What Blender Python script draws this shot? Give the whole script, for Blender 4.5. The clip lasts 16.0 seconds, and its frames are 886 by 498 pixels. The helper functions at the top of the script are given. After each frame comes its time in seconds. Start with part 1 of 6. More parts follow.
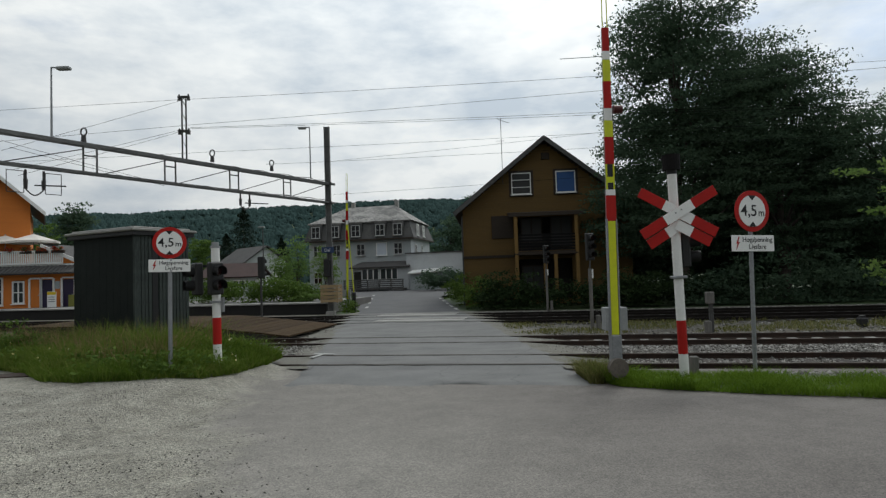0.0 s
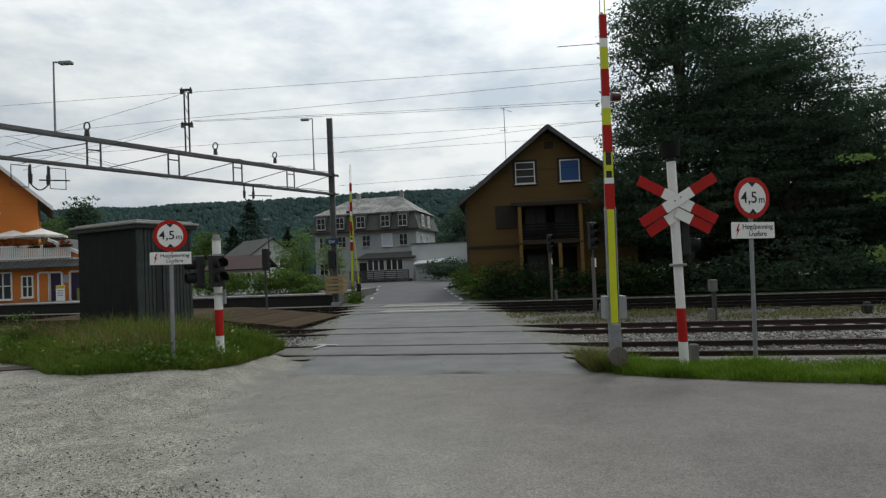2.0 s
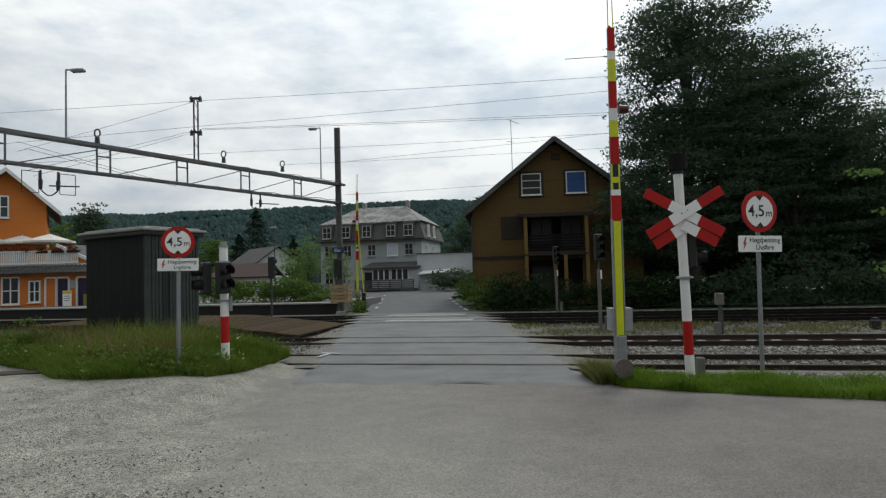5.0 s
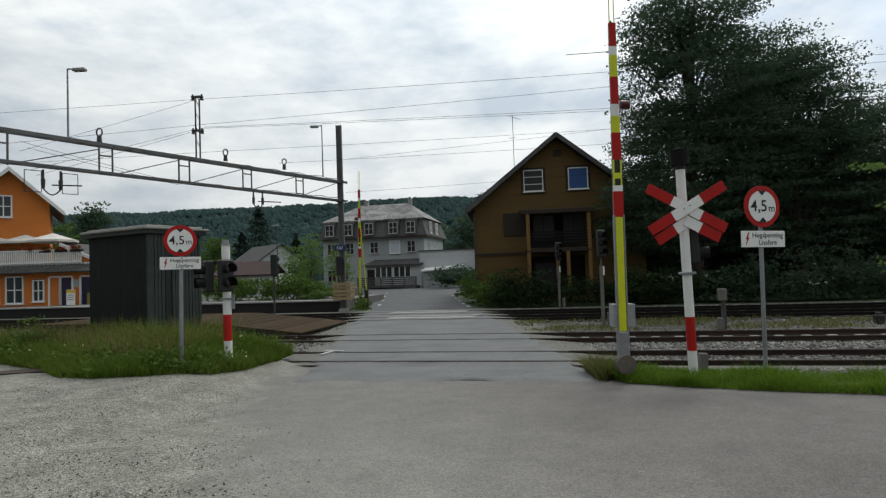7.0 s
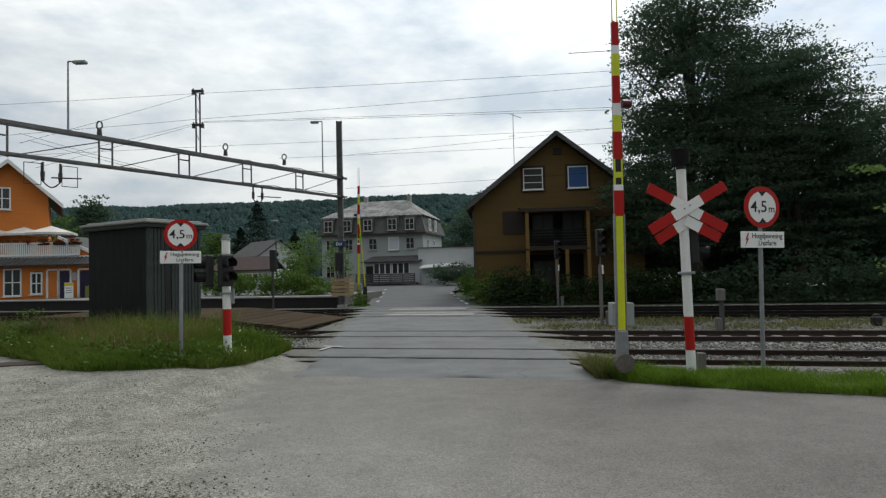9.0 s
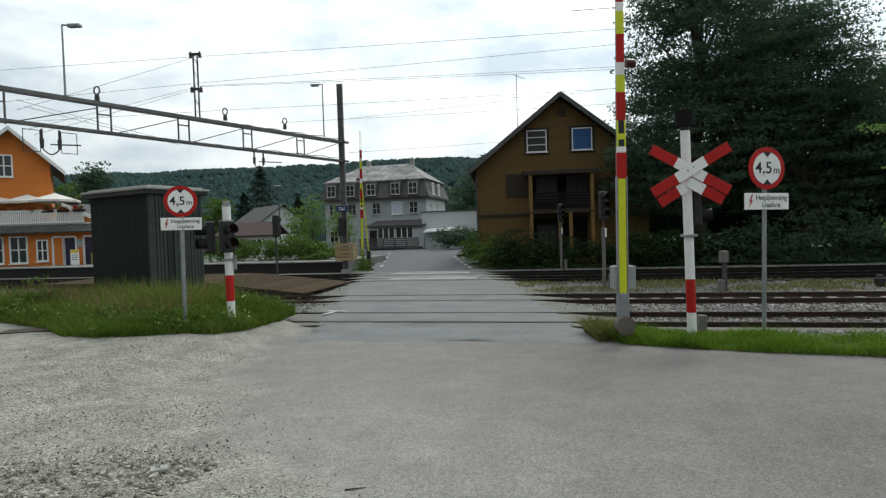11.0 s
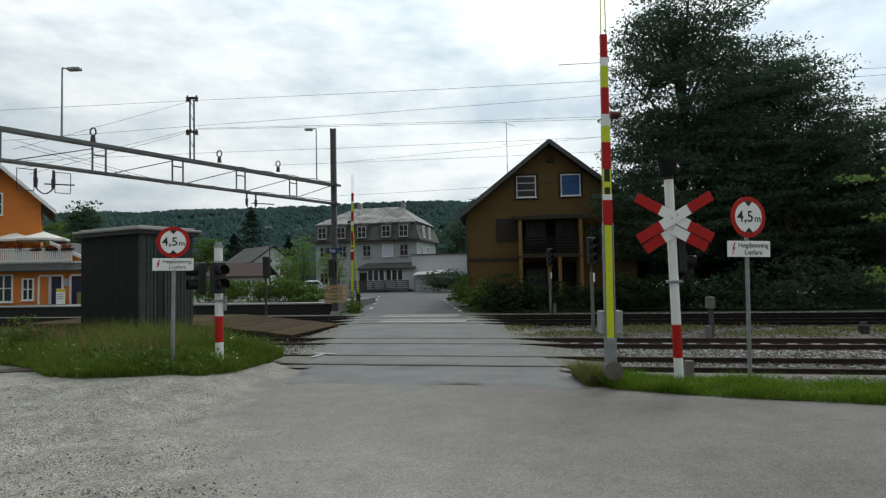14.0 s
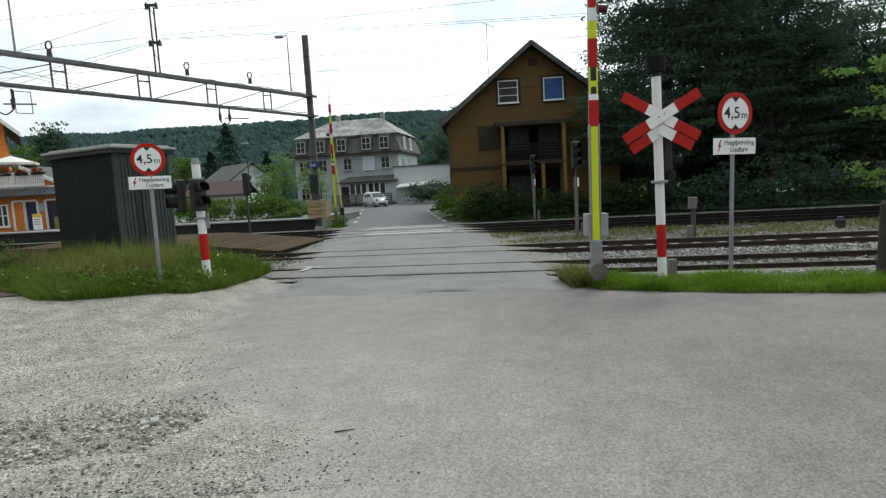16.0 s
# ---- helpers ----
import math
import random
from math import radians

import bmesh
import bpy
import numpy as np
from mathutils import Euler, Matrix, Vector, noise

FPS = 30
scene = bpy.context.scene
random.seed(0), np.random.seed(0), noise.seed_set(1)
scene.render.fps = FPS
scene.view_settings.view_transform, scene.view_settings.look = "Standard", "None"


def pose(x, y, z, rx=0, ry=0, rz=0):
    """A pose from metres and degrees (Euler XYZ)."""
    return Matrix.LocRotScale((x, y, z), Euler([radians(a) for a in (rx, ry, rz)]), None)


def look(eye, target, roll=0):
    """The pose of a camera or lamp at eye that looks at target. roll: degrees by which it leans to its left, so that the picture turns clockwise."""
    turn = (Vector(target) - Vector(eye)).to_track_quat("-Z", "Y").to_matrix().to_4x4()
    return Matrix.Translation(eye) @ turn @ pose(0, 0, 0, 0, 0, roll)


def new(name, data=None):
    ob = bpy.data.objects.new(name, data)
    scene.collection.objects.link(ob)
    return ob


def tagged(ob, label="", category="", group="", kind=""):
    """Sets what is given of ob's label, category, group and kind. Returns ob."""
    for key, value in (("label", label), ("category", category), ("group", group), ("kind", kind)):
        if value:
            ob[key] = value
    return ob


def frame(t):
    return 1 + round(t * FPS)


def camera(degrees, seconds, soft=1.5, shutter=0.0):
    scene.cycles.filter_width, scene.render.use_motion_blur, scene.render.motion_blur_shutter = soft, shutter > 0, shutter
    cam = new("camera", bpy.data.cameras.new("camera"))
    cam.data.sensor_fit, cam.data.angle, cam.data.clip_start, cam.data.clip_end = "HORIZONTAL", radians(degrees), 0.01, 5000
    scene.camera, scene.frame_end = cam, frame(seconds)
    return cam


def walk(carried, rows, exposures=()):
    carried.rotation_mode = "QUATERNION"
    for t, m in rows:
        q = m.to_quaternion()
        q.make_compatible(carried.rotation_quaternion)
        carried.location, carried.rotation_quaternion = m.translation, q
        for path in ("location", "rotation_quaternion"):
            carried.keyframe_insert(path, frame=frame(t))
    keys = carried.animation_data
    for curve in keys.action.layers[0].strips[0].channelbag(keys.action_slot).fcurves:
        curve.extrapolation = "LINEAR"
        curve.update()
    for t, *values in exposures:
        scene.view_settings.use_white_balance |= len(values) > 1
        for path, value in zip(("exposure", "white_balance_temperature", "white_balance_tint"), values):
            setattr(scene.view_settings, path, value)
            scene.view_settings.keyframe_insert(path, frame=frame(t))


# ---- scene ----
cam = camera(74.0, 16.0, soft=1.3)
PATH = [
    (0, (0.032, -0.030, 2.072), (0.0289, 1.9683, 2.1526), -1.88),
    (0.5, (0.033, -0.039, 2.089), (0.0075, 1.9597, 2.1546), -1.84),
    (1, (0.071, -0.052, 2.076), (0.0414, 1.9474, 2.1340), -1.59),
    (1.5, (0.132, -0.058, 2.084), (0.0967, 1.9414, 2.1256), -2.41),
    (2, (0.176, -0.048, 2.061), (0.1490, 1.9508, 2.1098), -2.42),
    (2.5, (0.185, -0.051, 2.050), (0.1563, 1.9470, 2.1397), -1.93),
    (3, (0.160, -0.075, 2.059), (0.1113, 1.9229, 2.1369), -2.07),
    (3.5, (0.134, -0.073, 2.058), (0.0920, 1.9247, 2.1373), -1.99),
    (4, (0.136, -0.076, 2.047), (0.0978, 1.9217, 2.1356), -1.47),
    (6.5, (0.187, -0.044, 2.053), (0.1344, 1.9535, 2.1284), -2.14),
    (7, (0.169, -0.058, 2.049), (0.1169, 1.9396, 2.1237), -2.02),
    (7.5, (0.162, -0.058, 2.047), (0.1130, 1.9400, 2.1230), -2.20),
    (8, (0.160, -0.053, 2.038), (0.1095, 1.9450, 2.1067), -1.91),
    (8.5, (0.129, -0.075, 2.041), (0.0845, 1.9232, 2.1180), -1.34),
    (11, (0.196, -0.036, 2.057), (0.1309, 1.9619, 1.9997), -1.84),
    (11.5, (0.149, -0.010, 2.065), (0.1352, 1.9887, 2.0002), -1.24),
    (12, (0.136, -0.062, 2.063), (0.2040, 1.9358, 2.0026), 0.21),
    (12.5, (0.237, -0.092, 2.063), (0.2751, 1.9062, 1.9962), -0.67),
    (13, (0.217, -0.156, 2.055), (0.2163, 1.8433, 2.1097), -1.96),
    (13.5, (0.209, -0.169, 2.070), (0.1795, 1.8291, 2.1607), -1.42),
    (14, (0.201, -0.184, 2.067), (0.1734, 1.8142, 2.1546), -1.21),
    (14.5, (0.192, -0.187, 2.071), (0.1856, 1.8108, 2.1548), -1.42),
    (15, (0.211, -0.147, 2.048), (0.1982, 1.8528, 2.0310), -3.17),
    (15.5, (0.190, -0.120, 2.036), (0.1758, 1.8765, 1.9166), -3.24),
    (16, (0.149, -0.104, 2.009), (0.1667, 1.8845, 1.7950), -3.28),
]
EXPOSURE = [(t, stops, 6400 if t < 10 else 6300, 6 if t < 10 else 3) for t, stops in ((0, -0.22), (3.0, -0.14), (8.6, -0.1), (10.8, 0.2), (11.5, 0.33), (12.5, 0.52), (13.3, 0.06), (14.5, -0.02), (15.0, 0.0), (15.4, 0.2), (16, 0.52))]
walk(cam, [(t, look(eye, target, roll)) for t, eye, target, roll in PATH], EXPOSURE)

# ---- world and sun ----
SUN_AZ, SUN_EL = radians(28), radians(48)      # to the right of the way ahead, behind the houses
world = bpy.data.worlds.new("overcast_sky")
scene.world = world
world.use_nodes = True
wn, wl = world.node_tree.nodes, world.node_tree.links
wn.clear()
w_out = wn.new("ShaderNodeOutputWorld")
w_bg = wn.new("ShaderNodeBackground")
w_sky = wn.new("ShaderNodeTexSky")
w_sky.sky_type, w_sky.sun_disc = "NISHITA", False
w_sky.sun_elevation, w_sky.sun_rotation = SUN_EL, SUN_AZ
w_scale = wn.new("ShaderNodeVectorMath")
w_scale.operation = "SCALE"
w_scale.inputs["Scale"].default_value = 0.11
wl.new(w_sky.outputs[0], w_scale.inputs[0])
w_co = wn.new("ShaderNodeTexCoord")
w_map = wn.new("ShaderNodeMapping")
w_map.inputs["Scale"].default_value = (1.0, 1.0, 2.6)
w_map.inputs["Location"].default_value = (0.35, 0.1, 0.2)
wl.new(w_co.outputs["Generated"], w_map.inputs[0])
w_n1 = wn.new("ShaderNodeTexNoise")
w_n1.inputs["Scale"].default_value, w_n1.inputs["Detail"].default_value, w_n1.inputs["Roughness"].default_value = 4.2, 10, 0.58
wl.new(w_map.outputs[0], w_n1.inputs["Vector"])
w_n2 = wn.new("ShaderNodeTexNoise")
w_n2.inputs["Scale"].default_value, w_n2.inputs["Detail"].default_value, w_n2.inputs["Roughness"].default_value = 1.9, 8, 0.55
wl.new(w_map.outputs[0], w_n2.inputs["Vector"])
w_shade = wn.new("ShaderNodeValToRGB")
e = w_shade.color_ramp.elements
e[0].position, e[0].color = 0.34, (0.57, 0.63, 0.71, 1)
e[1].position, e[1].color = 0.62, (0.97, 0.975, 0.98, 1)
wl.new(w_n1.outputs[0], w_shade.inputs[0])
w_cover = wn.new("ShaderNodeValToRGB")
e = w_cover.color_ramp.elements
e[0].position, e[0].color = 0.28, (0.25, 0.25, 0.25, 1)
e[1].position, e[1].color = 0.40, (1, 1, 1, 1)
wl.new(w_n2.outputs[0], w_cover.inputs[0])
w_mix = wn.new("ShaderNodeMix")
w_mix.data_type = "RGBA"
wl.new(w_cover.outputs[0], w_mix.inputs["Factor"])
wl.new(w_scale.outputs[0], w_mix.inputs["A"])
wl.new(w_shade.outputs[0], w_mix.inputs["B"])
# the cloud cover is brighter towards the hidden sun
w_dot = wn.new("ShaderNodeVectorMath")
w_dot.operation = "DOT_PRODUCT"
w_dot.inputs[1].default_value = (math.sin(SUN_AZ) * math.cos(SUN_EL), math.cos(SUN_AZ) * math.cos(SUN_EL), math.sin(SUN_EL))
wl.new(w_co.outputs["Generated"], w_dot.inputs[0])
w_glow = wn.new("ShaderNodeMapRange")
w_glow.inputs["From Min"].default_value, w_glow.inputs["From Max"].default_value = -0.75, 0.95
w_glow.inputs["To Min"].default_value, w_glow.inputs["To Max"].default_value = 0.26, 1.40
wl.new(w_dot.outputs["Value"], w_glow.inputs["Value"])
w_lit = wn.new("ShaderNodeVectorMath")
w_lit.operation = "SCALE"
wl.new(w_mix.outputs["Result"], w_lit.inputs[0])
wl.new(w_glow.outputs[0], w_lit.inputs["Scale"])
# an overcast sky is darker towards the horizon than overhead
w_sep = wn.new("ShaderNodeSeparateXYZ")
wl.new(w_co.outputs["Generated"], w_sep.inputs[0])
w_low = wn.new("ShaderNodeMapRange")
w_low.inputs["From Min"].default_value, w_low.inputs["From Max"].default_value = 0.0, 0.42
w_low.inputs["To Min"].default_value, w_low.inputs["To Max"].default_value = 0.78, 1.06
wl.new(w_sep.outputs["Z"], w_low.inputs["Value"])
w_fall = wn.new("ShaderNodeVectorMath")
w_fall.operation = "SCALE"
wl.new(w_lit.outputs[0], w_fall.inputs[0])
wl.new(w_low.outputs[0], w_fall.inputs["Scale"])
wl.new(w_fall.outputs[0], w_bg.inputs[0])
w_bg.inputs[1].default_value = 0.92
wl.new(w_bg.outputs[0], w_out.inputs[0])

sun = new("sun", bpy.data.lights.new("sun", "SUN"))
sun.data.energy, sun.data.angle, sun.data.color = 1.2, radians(14), (1.0, 0.985, 0.95)
sun.matrix_world = look((0, 0, 0), (-math.sin(SUN_AZ) * math.cos(SUN_EL), -math.cos(SUN_AZ) * math.cos(SUN_EL), -math.sin(SUN_EL)))


# ---- materials ----
def mat(name, a, b=None, rough=0.8, metal=0.0, big=1.5, fine=30.0, bump=0.15, stretch=(1, 1, 1), spread=0.0, spec=0.4, contrast=0.5, coord="Object"):
    """Two colours mixed by a coarse and a fine noise, with a fine relief."""
    b = b or tuple(c * 0.72 for c in a)
    m = bpy.data.materials.new(name)
    m.use_nodes = True
    n, l = m.node_tree.nodes, m.node_tree.links
    p = n["Principled BSDF"]
    tc, mp = n.new("ShaderNodeTexCoord"), n.new("ShaderNodeMapping")
    mp.inputs["Scale"].default_value = stretch
    l.new(tc.outputs[coord], mp.inputs[0])
    n1, n2 = n.new("ShaderNodeTexNoise"), n.new("ShaderNodeTexNoise")
    for t, s, d in ((n1, big, 4), (n2, fine, 5)):
        t.inputs["Scale"].default_value, t.inputs["Detail"].default_value, t.inputs["Roughness"].default_value = s, d, 0.6
        l.new(mp.outputs[0], t.inputs["Vector"])
    add = n.new("ShaderNodeMath")
    add.operation = "ADD"
    l.new(n1.outputs[0], add.inputs[0])
    l.new(n2.outputs[0], add.inputs[1])
    rg = n.new("ShaderNodeMapRange")
    rg.inputs["From Min"].default_value, rg.inputs["From Max"].default_value = 1.0 - contrast / 2, 1.0 + contrast / 2
    l.new(add.outputs[0], rg.inputs["Value"])
    mx = n.new("ShaderNodeMix")
    mx.data_type = "RGBA"
    mx.inputs["A"].default_value, mx.inputs["B"].default_value = (*a, 1), (*b, 1)
    l.new(rg.outputs[0], mx.inputs["Factor"])
    out = mx.outputs["Result"]
    if spread:
        info, hs = n.new("ShaderNodeObjectInfo"), n.new("ShaderNodeHueSaturation")
        r2 = n.new("ShaderNodeMapRange")
        r2.inputs["To Min"].default_value, r2.inputs["To Max"].default_value = 1 - spread, 1 + spread
        l.new(info.outputs["Random"], r2.inputs["Value"])
        l.new(r2.outputs[0], hs.inputs["Value"])
        l.new(out, hs.inputs["Color"])
        out = hs.outputs[0]
    l.new(out, p.inputs["Base Color"])
    p.inputs["Roughness"].default_value, p.inputs["Metallic"].default_value = rough, metal
    p.inputs["Specular IOR Level"].default_value = spec
    if bump:
        bp = n.new("ShaderNodeBump")
        bp.inputs["Strength"].default_value, bp.inputs["Distance"].default_value = bump, 0.02
        l.new(n2.outputs[0], bp.inputs["Height"])
        l.new(bp.outputs[0], p.inputs["Normal"])
    return m


def island_mat(name, a, b, c=None, rough=0.9, spec=0.14, lucent=0.0, patch=0.0):
    """For heaps of loose pieces: the colour goes from piece to piece."""
    m = bpy.data.materials.new(name)
    m.use_nodes = True
    n, l = m.node_tree.nodes, m.node_tree.links
    p = n["Principled BSDF"]
    g = n.new("ShaderNodeNewGeometry")
    r = n.new("ShaderNodeValToRGB")
    e = r.color_ramp.elements
    e[0].color, e[1].color = (*a, 1), (*b, 1)
    if c:
        e.new(0.5).color = (*c, 1)
    if patch:
        tn = n.new("ShaderNodeTexNoise")
        tn.inputs["Scale"].default_value = patch
        l.new(g.outputs["Position"], tn.inputs["Vector"])
        ad = n.new("ShaderNodeMix")
        ad.inputs["Factor"].default_value = 0.55
        l.new(g.outputs["Random Per Island"], ad.inputs["A"])
        l.new(tn.outputs[0], ad.inputs["B"])
        l.new(ad.outputs["Result"], r.inputs[0])
    else:
        l.new(g.outputs["Random Per Island"], r.inputs[0])
    l.new(r.outputs[0], p.inputs["Base Color"])
    p.inputs["Roughness"].default_value, p.inputs["Specular IOR Level"].default_value = rough, spec
    if lucent:
        t, ms = n.new("ShaderNodeBsdfTranslucent"), n.new("ShaderNodeMixShader")
        l.new(r.outputs[0], t.inputs[0])
        ms.inputs[0].default_value = lucent
        l.new(p.outputs[0], ms.inputs[1])
        l.new(t.outputs[0], ms.inputs[2])
        l.new(ms.outputs[0], n["Material Output"].inputs[0])
    return m


def glass_mat(name, tint=(0.02, 0.025, 0.03), rough=0.05):
    m = bpy.data.materials.new(name)
    m.use_nodes = True
    p = m.node_tree.nodes["Principled BSDF"]
    p.inputs["Base Color"].default_value = (*tint, 1)
    p.inputs["Roughness"].default_value, p.inputs["Specular IOR Level"].default_value = rough, 0.6
    return m


M_EARTH = mat("dry_earth_and_grass", (0.11, 0.10, 0.05), (0.05, 0.075, 0.02), big=0.6, fine=9, contrast=0.6, bump=0.4)
M_MEADOW = mat("far_meadow", (0.045, 0.075, 0.022), (0.03, 0.05, 0.018), big=0.1, fine=2, contrast=0.6, bump=0.2)
M_ROAD2 = mat("dark_asphalt", (0.10, 0.10, 0.103), (0.074, 0.074, 0.077), big=0.5, fine=45, contrast=0.5, bump=0.25)
M_RED = mat("traffic_red_paint", (0.44, 0.014, 0.011), (0.34, 0.015, 0.012), rough=0.55, bump=0.03, big=3, spread=0.06, spec=0.2)
M_WHITE = mat("white_paint", (0.82, 0.82, 0.80), (0.66, 0.66, 0.63), rough=0.5, bump=0.03, big=4, fine=25, contrast=0.9)
M_SIGNWHITE = mat("sign_white_sheet", (0.84, 0.84, 0.82), (0.76, 0.76, 0.74), rough=0.4, bump=0.0, big=5)
M_YELLOW = mat("lime_yellow_sheet", (0.62, 0.66, 0.01), (0.52, 0.56, 0.02), rough=0.4, bump=0.03, big=5)
M_BLACK = mat("matt_black_paint", (0.012, 0.012, 0.013), (0.02, 0.02, 0.02), rough=0.55, bump=0.03)
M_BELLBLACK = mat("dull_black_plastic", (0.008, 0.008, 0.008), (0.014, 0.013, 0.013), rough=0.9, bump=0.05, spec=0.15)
M_STEEL = mat("galvanised_steel", (0.33, 0.34, 0.35), (0.22, 0.23, 0.24), rough=0.5, metal=0.6, big=6, fine=40, bump=0.05)
M_GREYBOX = mat("grey_enamel", (0.30, 0.31, 0.31), (0.23, 0.24, 0.24), rough=0.5, big=4, bump=0.03)
M_DARKSTEEL = mat("weathered_dark_steel", (0.085, 0.085, 0.085), (0.05, 0.048, 0.045), rough=0.65, metal=0.3, big=3, fine=30, bump=0.1)
M_RUST = mat("rusty_rail_steel", (0.060, 0.036, 0.026), (0.030, 0.022, 0.018), rough=0.75, metal=0.3, big=3, fine=30, bump=0.2)
M_RAILTOP = mat("worn_rail_top", (0.12, 0.10, 0.09), (0.06, 0.05, 0.045), rough=0.4, metal=0.7, big=4, fine=30, bump=0.05)
M_TIMBER = mat("tarred_timber", (0.045, 0.036, 0.03), (0.022, 0.019, 0.017), rough=0.85, big=3, fine=20, stretch=(1, 6, 1), bump=0.3, spread=0.2)
M_CONCRETE = mat("weathered_concrete", (0.34, 0.33, 0.31), (0.24, 0.235, 0.22), big=1.2, fine=25, bump=0.15, spread=0.1)
M_GLASS = glass_mat("window_glass")


# ---- mesh helpers ----
def box(bm, c, s, rz=0.0, bevel=0.0, m=None):
    r = bmesh.ops.create_cube(bm, size=1.0)
    mt = Matrix.Translation(c) @ Matrix.Rotation(rz, 4, "Z") @ Matrix.Diagonal((*s, 1))
    bmesh.ops.transform(bm, matrix=(m @ mt) if m else mt, verts=r["verts"])
    if bevel:
        ed = {x for v in r["verts"] for x in v.link_edges}
        bmesh.ops.bevel(bm, geom=list(ed), offset=bevel, segments=1, affect="EDGES")
    return bm


def rod(bm, p, q, r0, r1=None, n=10):
    p, q = Vector(p), Vector(q)
    d = q - p
    m = Matrix.Translation((p + q) / 2) @ d.to_track_quat("Z", "Y").to_matrix().to_4x4()
    bmesh.ops.create_cone(bm, cap_ends=True, segments=n, radius1=r0, radius2=r0 if r1 is None else r1, depth=d.length, matrix=m)
    return bm


def prism(bm, pts, depth, m=None):
    """A flat outline in the xz plane, given a depth along y (centred)."""
    m = m or Matrix()
    a = [bm.verts.new(m @ Vector((x, -depth / 2, z))) for x, z in pts]
    b = [bm.verts.new(m @ Vector((x, depth / 2, z))) for x, z in pts]
    bm.faces.new(a), bm.faces.new(b[::-1])
    for i in range(len(a)):
        j = (i + 1) % len(a)
        bm.faces.new((a[j], a[i], b[i], b[j]))
    return bm


def B():
    return bmesh.new()


def mesh_of(name, bm, material, smooth=False):
    me = bpy.data.meshes.new(name)
    bmesh.ops.recalc_face_normals(bm, faces=bm.faces)
    bm.to_mesh(me)
    bm.free()
    if smooth:
        for f in me.polygons:
            f.use_smooth = True
    if material:
        me.materials.append(material)
    return me


def part(name, bm, material, parent, label="", smooth=False):
    ob = new(name, mesh_of(name, bm, material, smooth))
    ob.parent = parent
    if label:
        ob["label"] = label
    return ob


def piece(name, me, parent, m):
    ob = new(name, me)
    ob.parent = parent
    ob.matrix_basis = m
    return ob


def thing(name, m, label, category, group="", kind=""):
    ob = new(name)
    ob.matrix_basis = m
    return tagged(ob, label, category, group, kind)


def single(name, bm, material, label, category, m=None, group="", kind="", smooth=False):
    ob = new(name, mesh_of(name, bm, material, smooth))
    if m:
        ob.matrix_basis = m
    return tagged(ob, label, category, group, kind)


def sheet(name, rows, material):
    """A surface through rows of points, all rows equally long."""
    v = [p for r in rows for p in r]
    k = len(rows[0])
    f = [(i * k + j, i * k + j + 1, (i + 1) * k + j + 1, (i + 1) * k + j) for i in range(len(rows) - 1) for j in range(k - 1)]
    me = bpy.data.meshes.new(name)
    me.from_pydata(v, [], f)
    me.materials.append(material)
    for p in me.polygons:
        p.use_smooth = True
    return new(name, me)


def heap(name, verts, faces, material, label, category, kind="stuff", parent=None):
    me = bpy.data.meshes.new(name)
    me.from_pydata(verts, [], faces)
    me.materials.append(material)
    ob = new(name, me)
    ob.parent = parent
    return tagged(ob, label, category, "", kind) if not parent else ob


def step(a, b, x):
    t = min(1.0, max(0.0, (x - a) / (b - a)))
    return t * t * (3 - 2 * t)


# ---- the lie of the land ----
SLOPE = -0.19                                   # the tracks come nearer to the right


def along(x, off):
    """The y of a line beside the tracks that crosses x = 0 at off."""
    return off + SLOPE * x


def land(x, y):
    z = 0.38 * (1 - step(3.0, 11.0, y))
    z = max(z, 0.36 * step(-3.2, -5.2, x) * (1 - step(13.6, 16.6, y)))
    z += 0.4 * step(34, 56, y)
    return z


def road_left(y):
    return -3.5 - (y - 13.8) * 0.085


def road_right(y):
    return 2.75 - (y - 12.4) * 0.092

# ---- ground, roads, tracks ----
gx = [-2500, -900, -300, -120, -60] + [x * 1.0 for x in range(-40, 41)] + [60, 120, 300, 900, 2500]
gy = [-600, -200, -60, -20] + [y * 1.0 for y in range(-8, 80)] + [100, 150, 300, 900, 3000]
ground = tagged(sheet("ground", [[(x, y, land(x, y) - 0.06 - 0.08 * step(10, 12, y)) for x in gx] for y in gy], M_MEADOW), "grassy and earthy ground around the railway crossing", "ground", "", "structure")


